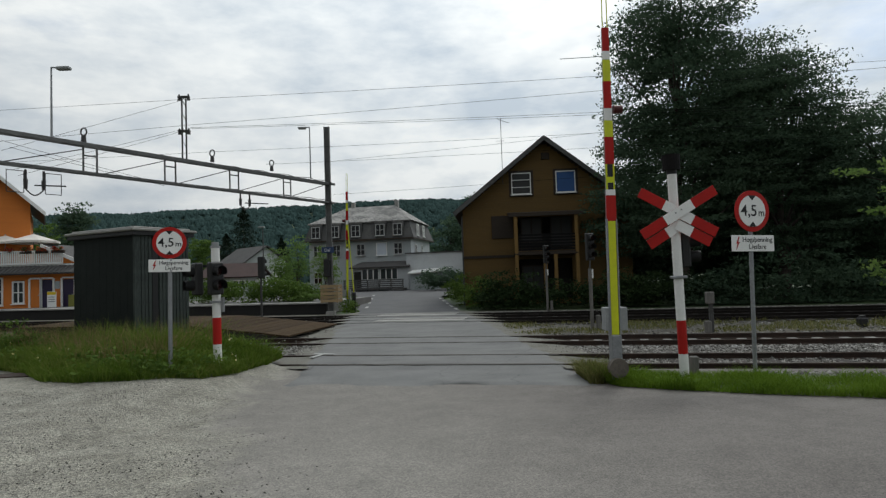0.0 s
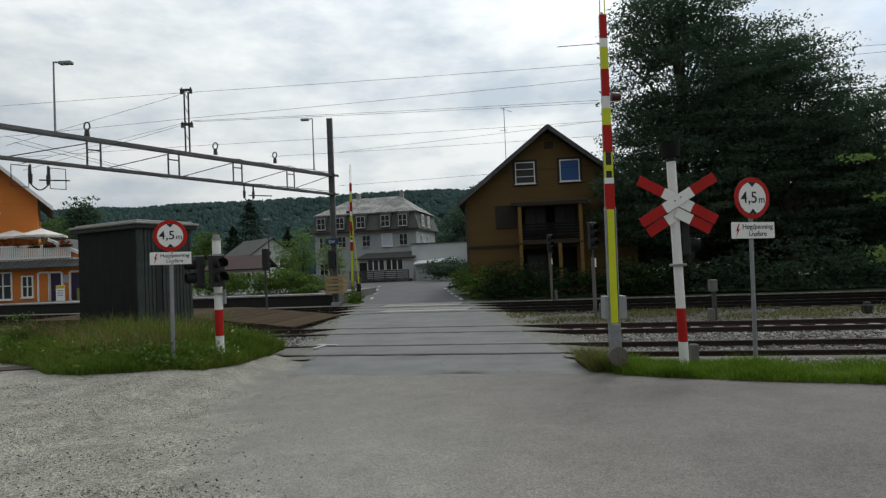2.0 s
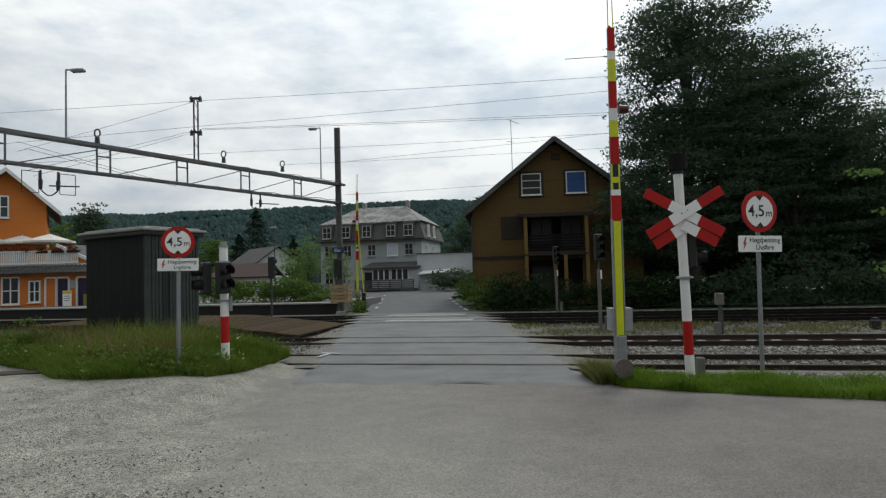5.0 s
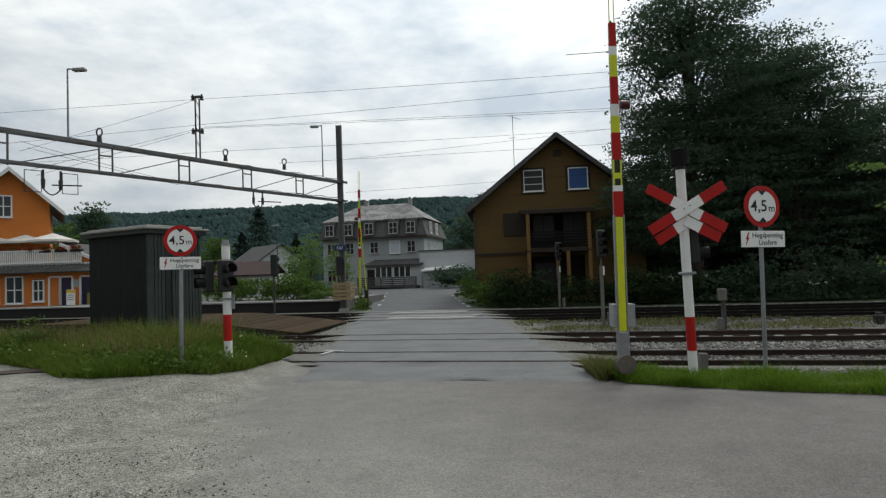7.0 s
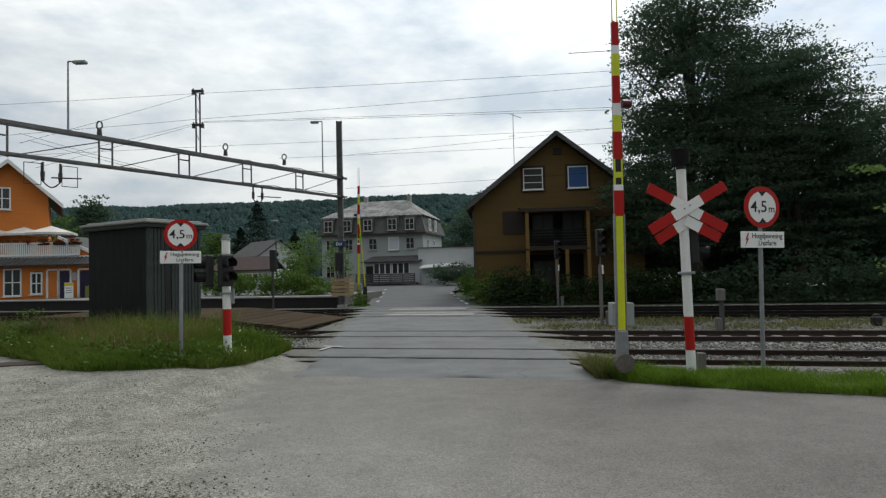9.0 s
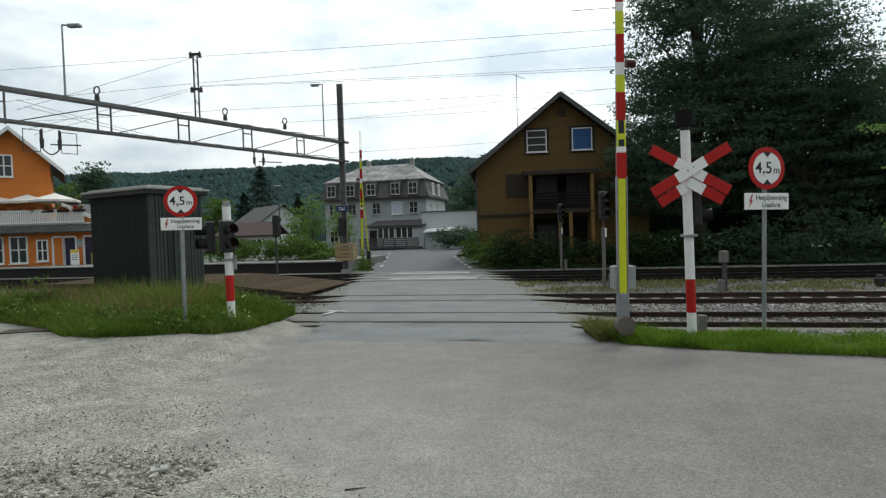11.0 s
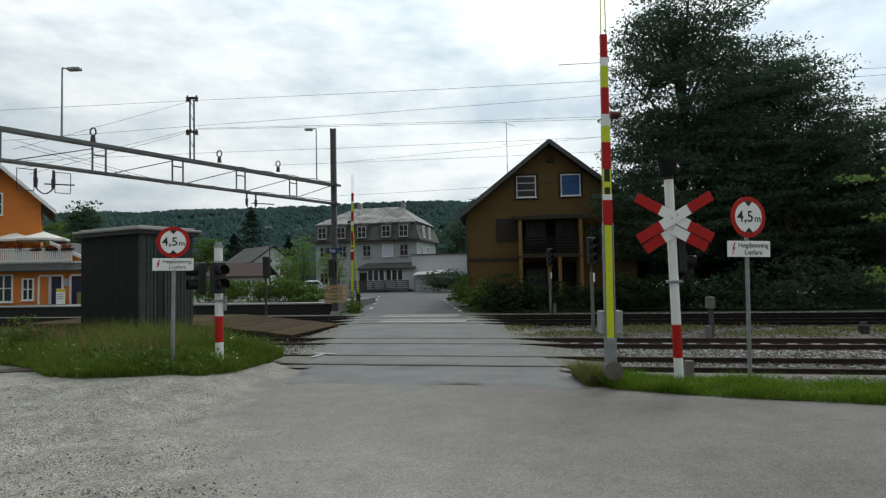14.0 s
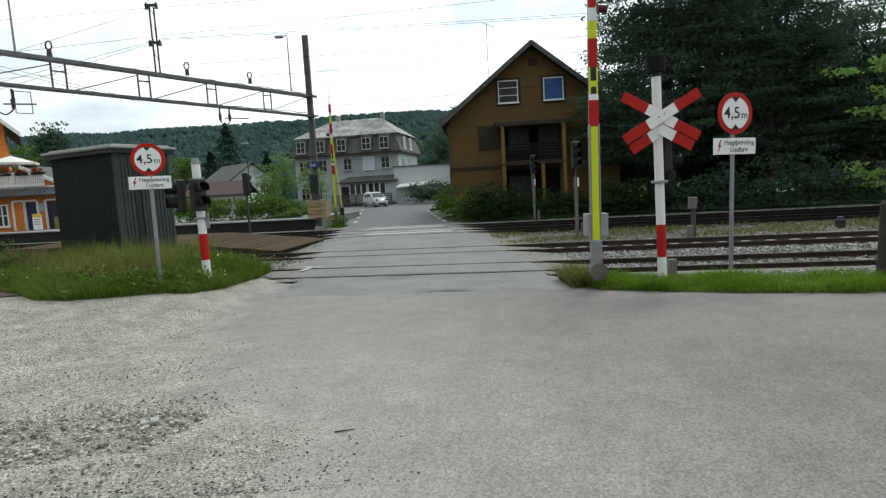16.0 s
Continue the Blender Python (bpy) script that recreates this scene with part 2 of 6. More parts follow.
def road_material():
    """Worn asphalt that runs out into gravel where the sheet's gravel mask says so."""
    m = bpy.data.materials.new("worn_asphalt_and_gravel")
    m.use_nodes = True
    n, l = m.node_tree.nodes, m.node_tree.links
    p = n["Principled BSDF"]
    g = n.new("ShaderNodeNewGeometry")

    def tex(scale, detail=5, rough=0.6, kind="ShaderNodeTexNoise"):
        t = n.new(kind)
        t.inputs["Scale"].default_value = scale
        if kind == "ShaderNodeTexNoise":
            t.inputs["Detail"].default_value, t.inputs["Roughness"].default_value = detail, rough
        l.new(g.outputs["Position"], t.inputs["Vector"])
        return t

    def ramp(src, stops):
        r = n.new("ShaderNodeValToRGB")
        e = r.color_ramp.elements
        e[0].position, e[0].color = stops[0][0], (*stops[0][1], 1)
        e[1].position, e[1].color = stops[-1][0], (*stops[-1][1], 1)
        for pos, col in stops[1:-1]:
            e.new(pos).color = (*col, 1)
        l.new(src, r.inputs[0])
        return r.outputs[0]

    def mix(a, b, f, kind="MIX"):
        x = n.new("ShaderNodeMix")
        x.data_type, x.blend_type = "RGBA", kind
        for s, k in ((a, "A"), (b, "B"), (f, "Factor")):
            if hasattr(s, "links"):
                l.new(s, x.inputs[k])
            else:
                x.inputs[k].default_value = s
        return x.outputs["Result"]

    wide, mid, fine, speck = tex(0.35), tex(2.2), tex(70, 3), tex(78, 0, 0.5, "ShaderNodeTexVoronoi")
    blot = tex(13, 6, 0.75)
    tar = ramp(wide.outputs[0], [(0.3, (0.122, 0.111, 0.103)), (0.5, (0.142, 0.130, 0.121)), (0.72, (0.165, 0.152, 0.142))])
    # the asphalt gets a paler tone where this mask is high
    paleness = n.new("ShaderNodeAttribute")
    paleness.attribute_name = "paleness"
    tar = mix(tar, (0.225, 0.213, 0.193, 1), paleness.outputs["Fac"])
    tar = mix(tar, ramp(mid.outputs[0], [(0.3, (0.72, 0.72, 0.72)), (0.7, (1.15, 1.15, 1.15))]), 0.55, "MULTIPLY")
    tar = mix(tar, ramp(speck.outputs["Color"], [(0.12, (0.45, 0.45, 0.45)), (0.88, (1.6, 1.58, 1.54))]), 0.55, "MULTIPLY")
    tar = mix(tar, ramp(blot.outputs[0], [(0.3, (0.82, 0.82, 0.82)), (0.7, (1.16, 1.15, 1.14))]), 0.6, "MULTIPLY")
    grit = ramp(mid.outputs[0], [(0.25, (0.19, 0.18, 0.152)), (0.5, (0.275, 0.262, 0.226)), (0.75, (0.355, 0.34, 0.292))])
    pebble = tex(58, 0, 0.5, "ShaderNodeTexVoronoi")
    grit = mix(grit, ramp(pebble.outputs["Color"], [(0.1, (0.34, 0.34, 0.35)), (0.9, (1.58, 1.58, 1.53))]), 0.78, "MULTIPLY")
    grit = mix(grit, ramp(blot.outputs[0], [(0.32, (0.6, 0.6, 0.61)), (0.52, (1.04, 1.04, 1.03)), (0.75, (1.22, 1.21, 1.17))]), 0.8, "MULTIPLY")
    at = n.new("ShaderNodeAttribute")
    at.attribute_name = "gravel"
    sm = n.new("ShaderNodeMath")
    sm.operation = "MULTIPLY_ADD"
    l.new(tex(1.6, 8, 0.7).outputs[0], sm.inputs[0])
    sm.inputs[1].default_value = 1.1
    l.new(at.outputs["Fac"], sm.inputs[2])
    cut = n.new("ShaderNodeMapRange")
    cut.inputs["From Min"].default_value, cut.inputs["From Max"].default_value = 0.92, 1.22
    l.new(sm.outputs[0], cut.inputs["Value"])
    l.new(mix(tar, grit, cut.outputs[0]), p.inputs["Base Color"])
    p.inputs["Roughness"].default_value, p.inputs["Specular IOR Level"].default_value = 0.85, 0.35
    b1, b2 = n.new("ShaderNodeBump"), n.new("ShaderNodeBump")
    b1.inputs["Distance"].default_value, b2.inputs["Distance"].default_value = 0.008, 0.015
    l.new(fine.outputs[0], b1.inputs["Height"])
    b1.inputs["Strength"].default_value = 0.4
    l.new(pebble.outputs["Distance"], b2.inputs["Height"])
    l.new(cut.outputs[0], b2.inputs["Strength"])
    l.new(b1.outputs[0], b2.inputs["Normal"])
    l.new(b2.outputs[0], p.inputs["Normal"])
    return m


M_ROAD = road_material()


def gravel_edge(y):
    """Where the asphalt ends against the gravel yard."""
    return -1.6 - 2.0 * step(3.5, 10.5, y) + 1.3 * (1 - step(1.8, 5.2, y)) + 0.12 * math.sin(y * 2.1)


def foreground():
    xs = [-40 + 1.0 * i for i in range(28)] + [-12 + 0.2 * i for i in range(100)] + [8 + 1.0 * i for i in range(33)]
    vs = [0.0, 0.15, 0.3, 0.42] + [0.46 + 0.54 * i / 110 for i in range(111)]
    rows = []
    for k in vs:
        row = []
        for x in xs:
            y = -14 + k * (along(x, 12.7) + 14)
            z = land(x, y)
            # a shallow broken-up hollow in the gravel, and faint wheel ruts
            d = math.hypot((x + 2.6) / 1.15, (y - 4.15) / 0.7)
            z -= 0.05 * (1 - step(0.55, 1.05, d + 0.25 * noise.noise((x * 3, y * 3, 5))))
            z += 0.02 * noise.noise((x * 1.3, y * 1.3, 0)) * step(-1.2, -2.6, x)
            for rut in (3.15, 3.3, 5.3):
                e = (y - rut - 0.12 * (x + 3) - 0.03 * noise.noise((x * 2, rut, 3))) / 0.05
                z -= 0.02 * math.exp(-e * e) * step(-1.0, -1.9, x)
            row.append((x, y, z))
        rows.append(row)
    ob = sheet("road", rows, M_ROAD)
    mask = ob.data.attributes.new("gravel", "FLOAT", "POINT")
    paleness = ob.data.attributes.new("paleness", "FLOAT", "POINT")
    for i, v in enumerate(ob.data.vertices):
        x, y, _ = v.co
        d = gravel_edge(y) - x
        mask.data[i].value = 0.5 + 0.5 * max(-1.0, min(1.0, d / 1.1)) if x < 3 else 0.0
        # the asphalt is paler to the left and close by, darker to the right
        paleness.data[i].value = (1 - step(-1.2, 3.2, x + 0.5 * noise.noise((x * 0.5, y * 0.5, 6)) + 0.1 * (y - 6))) * (0.55 + 0.45 * (1 - step(4, 9, y)))
    return tagged(ob, "worn grey asphalt road running out into a gravel yard", "road", "", "structure")


foreground()


def crossing():
    def rows_of(y0, n, step_y, lift):
        rows = []
        for i in range(n):
            y = y0 + i * step_y
            a, b = road_left(y), road_right(y)
            if y > 44:
                a -= 14 * step(44, 54, y)
                b += 22 * step(46, 55, y)
            wl_, wr_ = 0.45 * noise.noise((0, y * 0.9, 3)) + 0.15 * noise.noise((0, y * 3.1, 5)), 0.45 * noise.noise((9, y * 0.9, 3)) + 0.15 * noise.noise((9, y * 3.1, 5))
            k = 1 - step(31, 40, y)
            row = []
            for j in range(25):
                x = a + (b - a) * j / 24 + (wl_ * k if j == 0 else wr_ * k if j == 24 else 0)
                drop = 0.05 * k if j in (0, 24) or (i == 0 and y0 < 20) else 0
                y = y0 + i * step_y + (0.9 * noise.noise((j * 0.35, 3.0, y0)) if i == 0 and y0 < 20 else 0)
                row.append((x, y + SLOPE * x * (1 - step(12.6, 40, y)), land(0, y) + lift + 0.046 * step(12.65, 12.95, y) * (1 - step(29, 31, y)) + 0.008 * noise.noise((j * 0.6, y * 0.6, 1)) - drop))
            rows.append(row)
        return rows

    tagged(sheet("road_over_the_crossing", rows_of(10.71, 78, 0.27, 0.012), M_CROSS), "patched grey asphalt road over the railway crossing", "road", "", "structure")
    tagged(sheet("far_road", rows_of(31.3, 55, 0.55, 0.016), M_ROAD2), "dark smooth asphalt road beyond the crossing", "road", "", "structure")


def cross_material():
    """Grey asphalt with darker tar patches and long cracks."""
    m = mat("patched_crossing_asphalt", (0.165, 0.165, 0.162), (0.118, 0.118, 0.116), big=0.7, fine=38, contrast=0.55, bump=0.3)
    n, l = m.node_tree.nodes, m.node_tree.links
    p = n["Principled BSDF"]
    base = p.inputs["Base Color"].links[0].from_socket
    g = n.new("ShaderNodeNewGeometry")
    mp = n.new("ShaderNodeMapping")
    mp.inputs["Scale"].default_value = (0.75, 1.25, 1)
    l.new(g.outputs["Position"], mp.inputs[0])
    t = n.new("ShaderNodeTexNoise")
    t.inputs["Scale"].default_value, t.inputs["Detail"].default_value = 1.2, 6
    l.new(mp.outputs[0], t.inputs["Vector"])
    r = n.new("ShaderNodeValToRGB")
    e = r.color_ramp.elements
    e[0].position, e[0].color, e[1].position, e[1].color = 0.34, (0.86, 0.86, 0.87, 1), 0.56, (1.06, 1.06, 1.05, 1)
    l.new(t.outputs[0], r.inputs[0])
    v = n.new("ShaderNodeTexVoronoi")
    v.feature = "DISTANCE_TO_EDGE"
    v.inputs["Scale"].default_value = 0.8
    wob = n.new("ShaderNodeVectorMath")
    wob.operation = "MULTIPLY_ADD"
    wob.inputs[1].default_value = (0.5, 0.5, 0)
    l.new(t.outputs["Color"], wob.inputs[0])
    l.new(mp.outputs[0], wob.inputs[2])
    l.new(wob.outputs[0], v.inputs["Vector"])
    c = n.new("ShaderNodeMapRange")
    c.inputs["From Min"].default_value, c.inputs["From Max"].default_value, c.inputs["To Min"].default_value = 0.002, 0.010, 0.72
    l.new(v.outputs["Distance"], c.inputs["Value"])
    m1, m2 = n.new("ShaderNodeMix"), n.new("ShaderNodeMix")
    for x in (m1, m2):
        x.data_type, x.blend_type = "RGBA", "MULTIPLY"
        x.inputs["Factor"].default_value = 1.0
    for x, a, b in ((m1, base, r.outputs[0]), (m2, m1.outputs["Result"], c.outputs[0])):
        l.new(a, x.inputs["A"])
        l.new(b, x.inputs["B"])
    l.new(m2.outputs["Result"], p.inputs["Base Color"])
    return m


M_CROSS = cross_material()
M_SHOULDER = mat("gritty_shoulder", (0.17, 0.16, 0.14), (0.10, 0.10, 0.075), big=1.3, fine=26, contrast=0.5, bump=0.7)
crossing()


def shoulders():
    for side, fn, s in (("left", road_left, -1), ("right", road_right, 1)):
        rows = []
        for i in range(60):
            y = 12.5 + i * 0.32
            reach = 1.0 + 0.6 * noise.noise((s * 4, y * 0.7, 2)) + (2.4 * (1 - step(14, 17.5, y)) if s < 0 else 0.5)
            row = []
            for j in range(9):
                x = fn(y) + s * (-0.3 + (reach + 0.3) * j / 8)
                row.append((x, y + SLOPE * x, 0.045 - 0.14 * (j / 8) ** 1.3 + 0.012 * noise.noise((x * 2, y * 2, 7))))
            rows.append(row)
        tagged(sheet("road_shoulder", rows, M_SHOULDER), "gritty earth and gravel shoulder of the crossing", "shoulder", "", "structure")


shoulders()

# ballast
M_BALLASTBED = mat("ballast_bed", (0.13, 0.12, 0.10), (0.07, 0.065, 0.05), big=1.1, fine=14, contrast=0.6, bump=0.8)
# shadow among the farther rails is put into this darker bed colour
M_SHADEDBED = mat("shadow_dark_ballast", (0.05, 0.042, 0.036), (0.026, 0.023, 0.02), big=1.1, fine=12, contrast=0.6, bump=0.8)
M_BALLAST = island_mat("ballast_stones", (0.07, 0.066, 0.06), (0.37, 0.36, 0.335), (0.18, 0.172, 0.158))
TRACKS = [13.0, 17.06, 24.25, 27.5]             # near rail of each track, at x = 0
GAUGE = 1.46


def beds():
    for k, (lo, hi) in enumerate(((11.9, 23.4), (23.4, 29.6), (29.6, 32.3))):
        rows = []
        for i in range(10):
            off = lo + (hi - lo) * i / 9
            rows.append([(x * 1.0, along(x, off), -0.09 - 0.03 * noise.noise((x * 0.6, off, 0))) for x in range(-60, 61)])
        tagged(sheet("ballast_bed", rows, M_SHADEDBED if k == 1 else M_BALLASTBED), "stony ballast bed with earth and dry grass under the tracks", "ballast", "", "structure")


beds()


def rail_mesh(length):
    bm = B()
    prism(bm, [(-0.07, 0), (0.07, 0), (0.07, 0.02), (0.012, 0.04), (0.012, 0.115), (0.036, 0.125), (0.036, 0.155), (-0.036, 0.155), (-0.036, 0.125), (-0.012, 0.115), (-0.012, 0.04), (-0.07, 0.02)], length)
    return bm


TURN = math.atan(SLOPE)
# near-black steel colour for the rails of the two farther tracks
M_FARRAIL = mat("near_black_rail_steel", (0.026, 0.021, 0.018), (0.014, 0.012, 0.011), rough=0.8, metal=0.2, big=3, fine=30, spec=0.2)
M_GROOVE = mat("dirt_filled_groove", (0.07, 0.067, 0.062), (0.12, 0.116, 0.11), big=2, fine=20, bump=0.3)


def track(i, near):
    # the first two are sunk in the roadway on the crossing; all stand clear of the stones beside it
    t = thing("railway_track", pose(0, near + GAUGE / 2 / math.cos(TURN), 0.0, 0, 0, math.degrees(TURN)), "rusty railway track on wooden sleepers in ballast", "railway track", "tracks")
    me = mesh_of("rail", rail_mesh(120), M_RUST if i < 2 else M_FARRAIL)
    for s in (-1, 1):
        piece("rail", me, t, pose(0, s * GAUGE / 2, -0.09, 0, 0, 90))
    pale = i == 1
    wood = mesh_of("sleeper", box(B(), (0, 0, 0), (0.25, 2.5, 0.2), bevel=0.015), M_CONCRETE if pale else M_TIMBER)
    for k in range(64):
        x = -14 + 0.66 * k
        if -6.0 - near * 0.02 < x < 3.4 and i != 0 or i == 0 and x < 3.2:
            continue
        piece("sleeper", wood, t, pose(x, 0.05 * math.sin(k * 7.3), -0.168 if pale else -0.15, 0, 0, 1.2 * math.sin(k * 3.1)))
    if i < 4:
        # dark flange grooves in the roadway
        for s in (-1, 1):
            off = s * GAUGE / 2 - 0.085
            a, b = (road_left(near) + 0.2, road_right(near) - 0.1)
            part("flange_groove", box(B(), ((a + b) / 2, off, 0.053), (b - a, 0.035, 0.03)), M_GROOVE, t)
    if i > 1:
        # worn pale panels between and beside the farther rails
        a, b = road_left(near) + 1.3, road_right(near) - 0.9
        for off, w in ((0.1, 0.85), (GAUGE / 2 + 0.3, 0.35)):
            part("concrete_panel", box(B(), ((a + b) / 2, off, 0.064), (b - a, w, 0.03), bevel=0.006), M_CONCRETE, t, "worn pale concrete panel in the roadway")
    return t


tracks = [track(i, n) for i, n in enumerate(TRACKS)]

# ---- barrier, signs and signals beside the crossing ----
def text_part(body, size, material, parent, m, name="lettering", label=""):
    cu = bpy.data.curves.new(name, "FONT")
    cu.offset = size * 0.005
    cu.body, cu.size, cu.align_x, cu.align_y, cu.extrude = body, size, "CENTER", "CENTER", 0.0015
    ob = bpy.data.objects.new(name, cu)
    scene.collection.objects.link(ob)
    me = bpy.data.meshes.new_from_object(ob.evaluated_get(bpy.context.evaluated_depsgraph_get()))
    bpy.data.objects.remove(ob)
    me.materials.clear()
    me.materials.append(material)
    o = new(name, me)
    o.parent = parent
    o.matrix_basis = m
    if label:
        o["label"] = label
    return o


def disc(bm, r, y, thick, n=40, cx=0, cz=0, rx=None):
    prism(bm, [(cx + (rx or r) * math.cos(2 * math.pi * i / n), cz + r * math.sin(2 * math.pi * i / n)) for i in range(n)], thick, Matrix.Translation((0, y, 0)))
    return bm


def height_sign(m, top, r, pw, ph, turn, label):
    """A round height limit sign of radius r with a plate (pw wide, ph high) for the overhead line under it, on a steel tube. top: the round sign's centre."""
    t = thing("height_limit_sign", m, label, "road sign", "height limit signs")
    part("post", rod(rod(B(), (0, 0, -0.3), (0, 0, top + 0.1), 0.038, n=14), (0, 0, top + 0.1), (0, 0, top + 0.11), 0.04, n=14), M_STEEL, t)
    k = r / 0.385
    ring = part("red_ring", disc(B(), r, -0.055, 0.012), M_RED, t)
    ring.matrix_basis = pose(0, 0, top, 0, 0, turn)
    face = part("white_face", disc(B(), r * 0.765, -0.064, 0.008), M_SIGNWHITE, t, "white face with black arrowheads")
    face.matrix_basis = pose(0, 0, top, 0, 0, turn)
    for s in (1, -1):
        part("arrowhead", prism(B(), [(-0.085 * k, s * 0.292 * k), (0.085 * k, s * 0.292 * k), (0, s * 0.2 * k)], 0.006, Matrix.Translation((0, -0.071, 0))), M_BLACK, face)
    text_part("4,5", 0.30 * k, M_BLACK, face, pose(-0.075 * k, -0.0705, 0.0, 90, 0, 0), "number")
    text_part("m", 0.19 * k, M_BLACK, face, pose(0.2 * k, -0.0705, -0.035 * k, 90, 0, 0), "unit_letter")
    z = top - r - 0.015 - ph / 2 - (0.05 if r > 0.35 else 0)
    plate = part("warning_plate", box(B(), (0, -0.055, 0), (pw, 0.012, ph), bevel=0.004), M_SIGNWHITE, t, "white plate warning of high voltage")
    plate.matrix_basis = pose(0, 0, z, 0, 0, turn)
    f = 0.135 * pw
    text_part("Høgspenning", f, M_BLACK, plate, pose(0.1 * pw, -0.063, 0.22 * ph, 90, 0, 0))
    text_part("Livsfare", f, M_BLACK, plate, pose(0.1 * pw, -0.063, -0.22 * ph, 90, 0, 0))
    g = [(-0.34, 0.40), (-0.40, -0.03), (-0.365, 0.0), (-0.40, -0.40), (-0.315, 0.09), (-0.355, 0.06), (-0.315, 0.40)]
    part("lightning_arrow", prism(B(), [(a * pw, b * ph) for a, b in g], 0.004, Matrix.Translation((0, -0.064, 0))), M_RED, plate)
    for h in (top + 0.15, top - 0.2, z + 0.1, z - 0.1):
        part("clamp", box(B(), (0, -0.02, h), (0.11, 0.07, 0.03)), M_STEEL, t)
    return t


height_sign(pose(5.72, 10.95, 0.1, 0, 1.0, 0), 2.93, 0.385, 0.95, 0.30, 15, "round red and white height limit sign over a warning plate")
height_sign(pose(-5.14, 11.0, 0.3, 0, 0.6, 0), 2.5, 0.295, 0.72, 0.235, 17, "round red height limit sign with plate in tall grass")


def signal_head(t, m, lamps=2):
    """A black signal box with hooded lamps, facing along -y of m."""
    h = 0.28 * lamps + 0.1
    head = part("signal_head", box(B(), (0, 0, 0), (0.3, 0.16, h), bevel=0.03), M_BLACK, t, "black signal box with hoods")
    head.matrix_basis = m
    for k in range(lamps):
        z = h / 2 - 0.19 - 0.28 * k
        bm = B()
        ring = [(0.115 * math.cos(a), 0.115 * math.sin(a)) for a in [2 * math.pi * i / 20 for i in range(20)]]
        vs = [[bm.verts.new((x, y, z + w)) for x, w in ring] for y in (-0.08, -0.26)]
        for i in range(20):
            if ring[i][1] > -0.085:
                j = (i + 1) % 20
                bm.faces.new((vs[0][i], vs[0][j], vs[1][j], vs[1][i]))
        bmesh.ops.solidify(bm, geom=bm.faces[:], thickness=0.008)
        part("hood", bm, M_BLACK, head)
        part("lens", disc(B(), 0.1, -0.083, 0.01, 24, 0, z), M_LENS, head, "dark unlit lamp lens")
    return head


M_LENS = glass_mat("dark_lens", (0.03, 0.01, 0.01), 0.15)


def banded_pole(t, bands, r=0.062):
    """bands: (from, to, material) up the pole."""
    for a, b, m in bands:
        part("white_band" if m is M_WHITE else "red_band" if m is M_RED else "cap", rod(B(), (0, 0, a), (0, 0, b), r if m is not M_BLACK else r * 1.05, n=18), m, t, smooth=False)


def crossing_cross():
    t = thing("crossing_signal", pose(4.35, 10.8, 0.05, 0, -0.9, 2), "red and white railway crossing cross with signal on a banded pole", "crossing signal")
    banded_pole(t, [(-0.1, 0.4, M_WHITE), (0.4, 1.01, M_RED), (1.01, 1.8, M_WHITE), (1.8, 3.70, M_WHITE), (3.70, 3.80, M_BLACK)], 0.084)
    part("finial", rod(B(), (0, 0, 3.78), (0, 0, 4.06), 0.155, 0.165, 20), M_BELLBLACK, t, "black bell housing on the pole's top")
    part("clamp", box(B(), (0, -0.01, 1.8), (0.24, 0.22, 0.05), bevel=0.01), M_STEEL, t)

    def blade(ang, cx, cz, y, half):
        a = part("cross_blade", box(B(), (0, 0, 0), (2 * half, 0.014, 0.19), bevel=0.003), M_RED, t, "red blade with white middle")
        a.matrix_basis = pose(cx, y, cz, 0, ang, 0)
        part("white_middle", box(B(), (0, -0.009, 0), (0.6, 0.008, 0.19)), M_SIGNWHITE, a)
        for s in (-1, 1):
            part("bolt", rod(B(), (s * 0.06, -0.02, 0.02), (s * 0.06, -0.006, 0.02), 0.013, n=8), M_DARKSTEEL, a)

    # a cross of two blades, and a half cross under it
    blade(30, 0.02, 2.98, -0.125, 0.80)
    blade(-29, 0.02, 2.98, -0.15, 0.80)
    for s in (-1, 1):
        a = part("half_blade", box(B(), (s * 0.33, 0, 0), (0.66, 0.014, 0.19), bevel=0.003), M_RED, t, "red half blade with white root")
        a.matrix_basis = pose(0.03, -0.098 - 0.01 * s, 2.74, 0, s * 30, 0)
        part("white_root", box(B(), (s * 0.105, -0.009, 0), (0.31, 0.008, 0.19)), M_SIGNWHITE, a)
    signal_head(t, pose(0.2, 0.1, 2.3, 0, 0, 75))
    return t


crossing_cross()


M_WEIGHT = mat("stained_iron", (0.14, 0.12, 0.10), (0.08, 0.07, 0.06), rough=0.8, big=3, fine=20, bump=0.2)
M_DARKRED = mat("dark_red_lamp_glass", (0.09, 0.010, 0.010), (0.05, 0.008, 0.008), rough=0.4, bump=0)


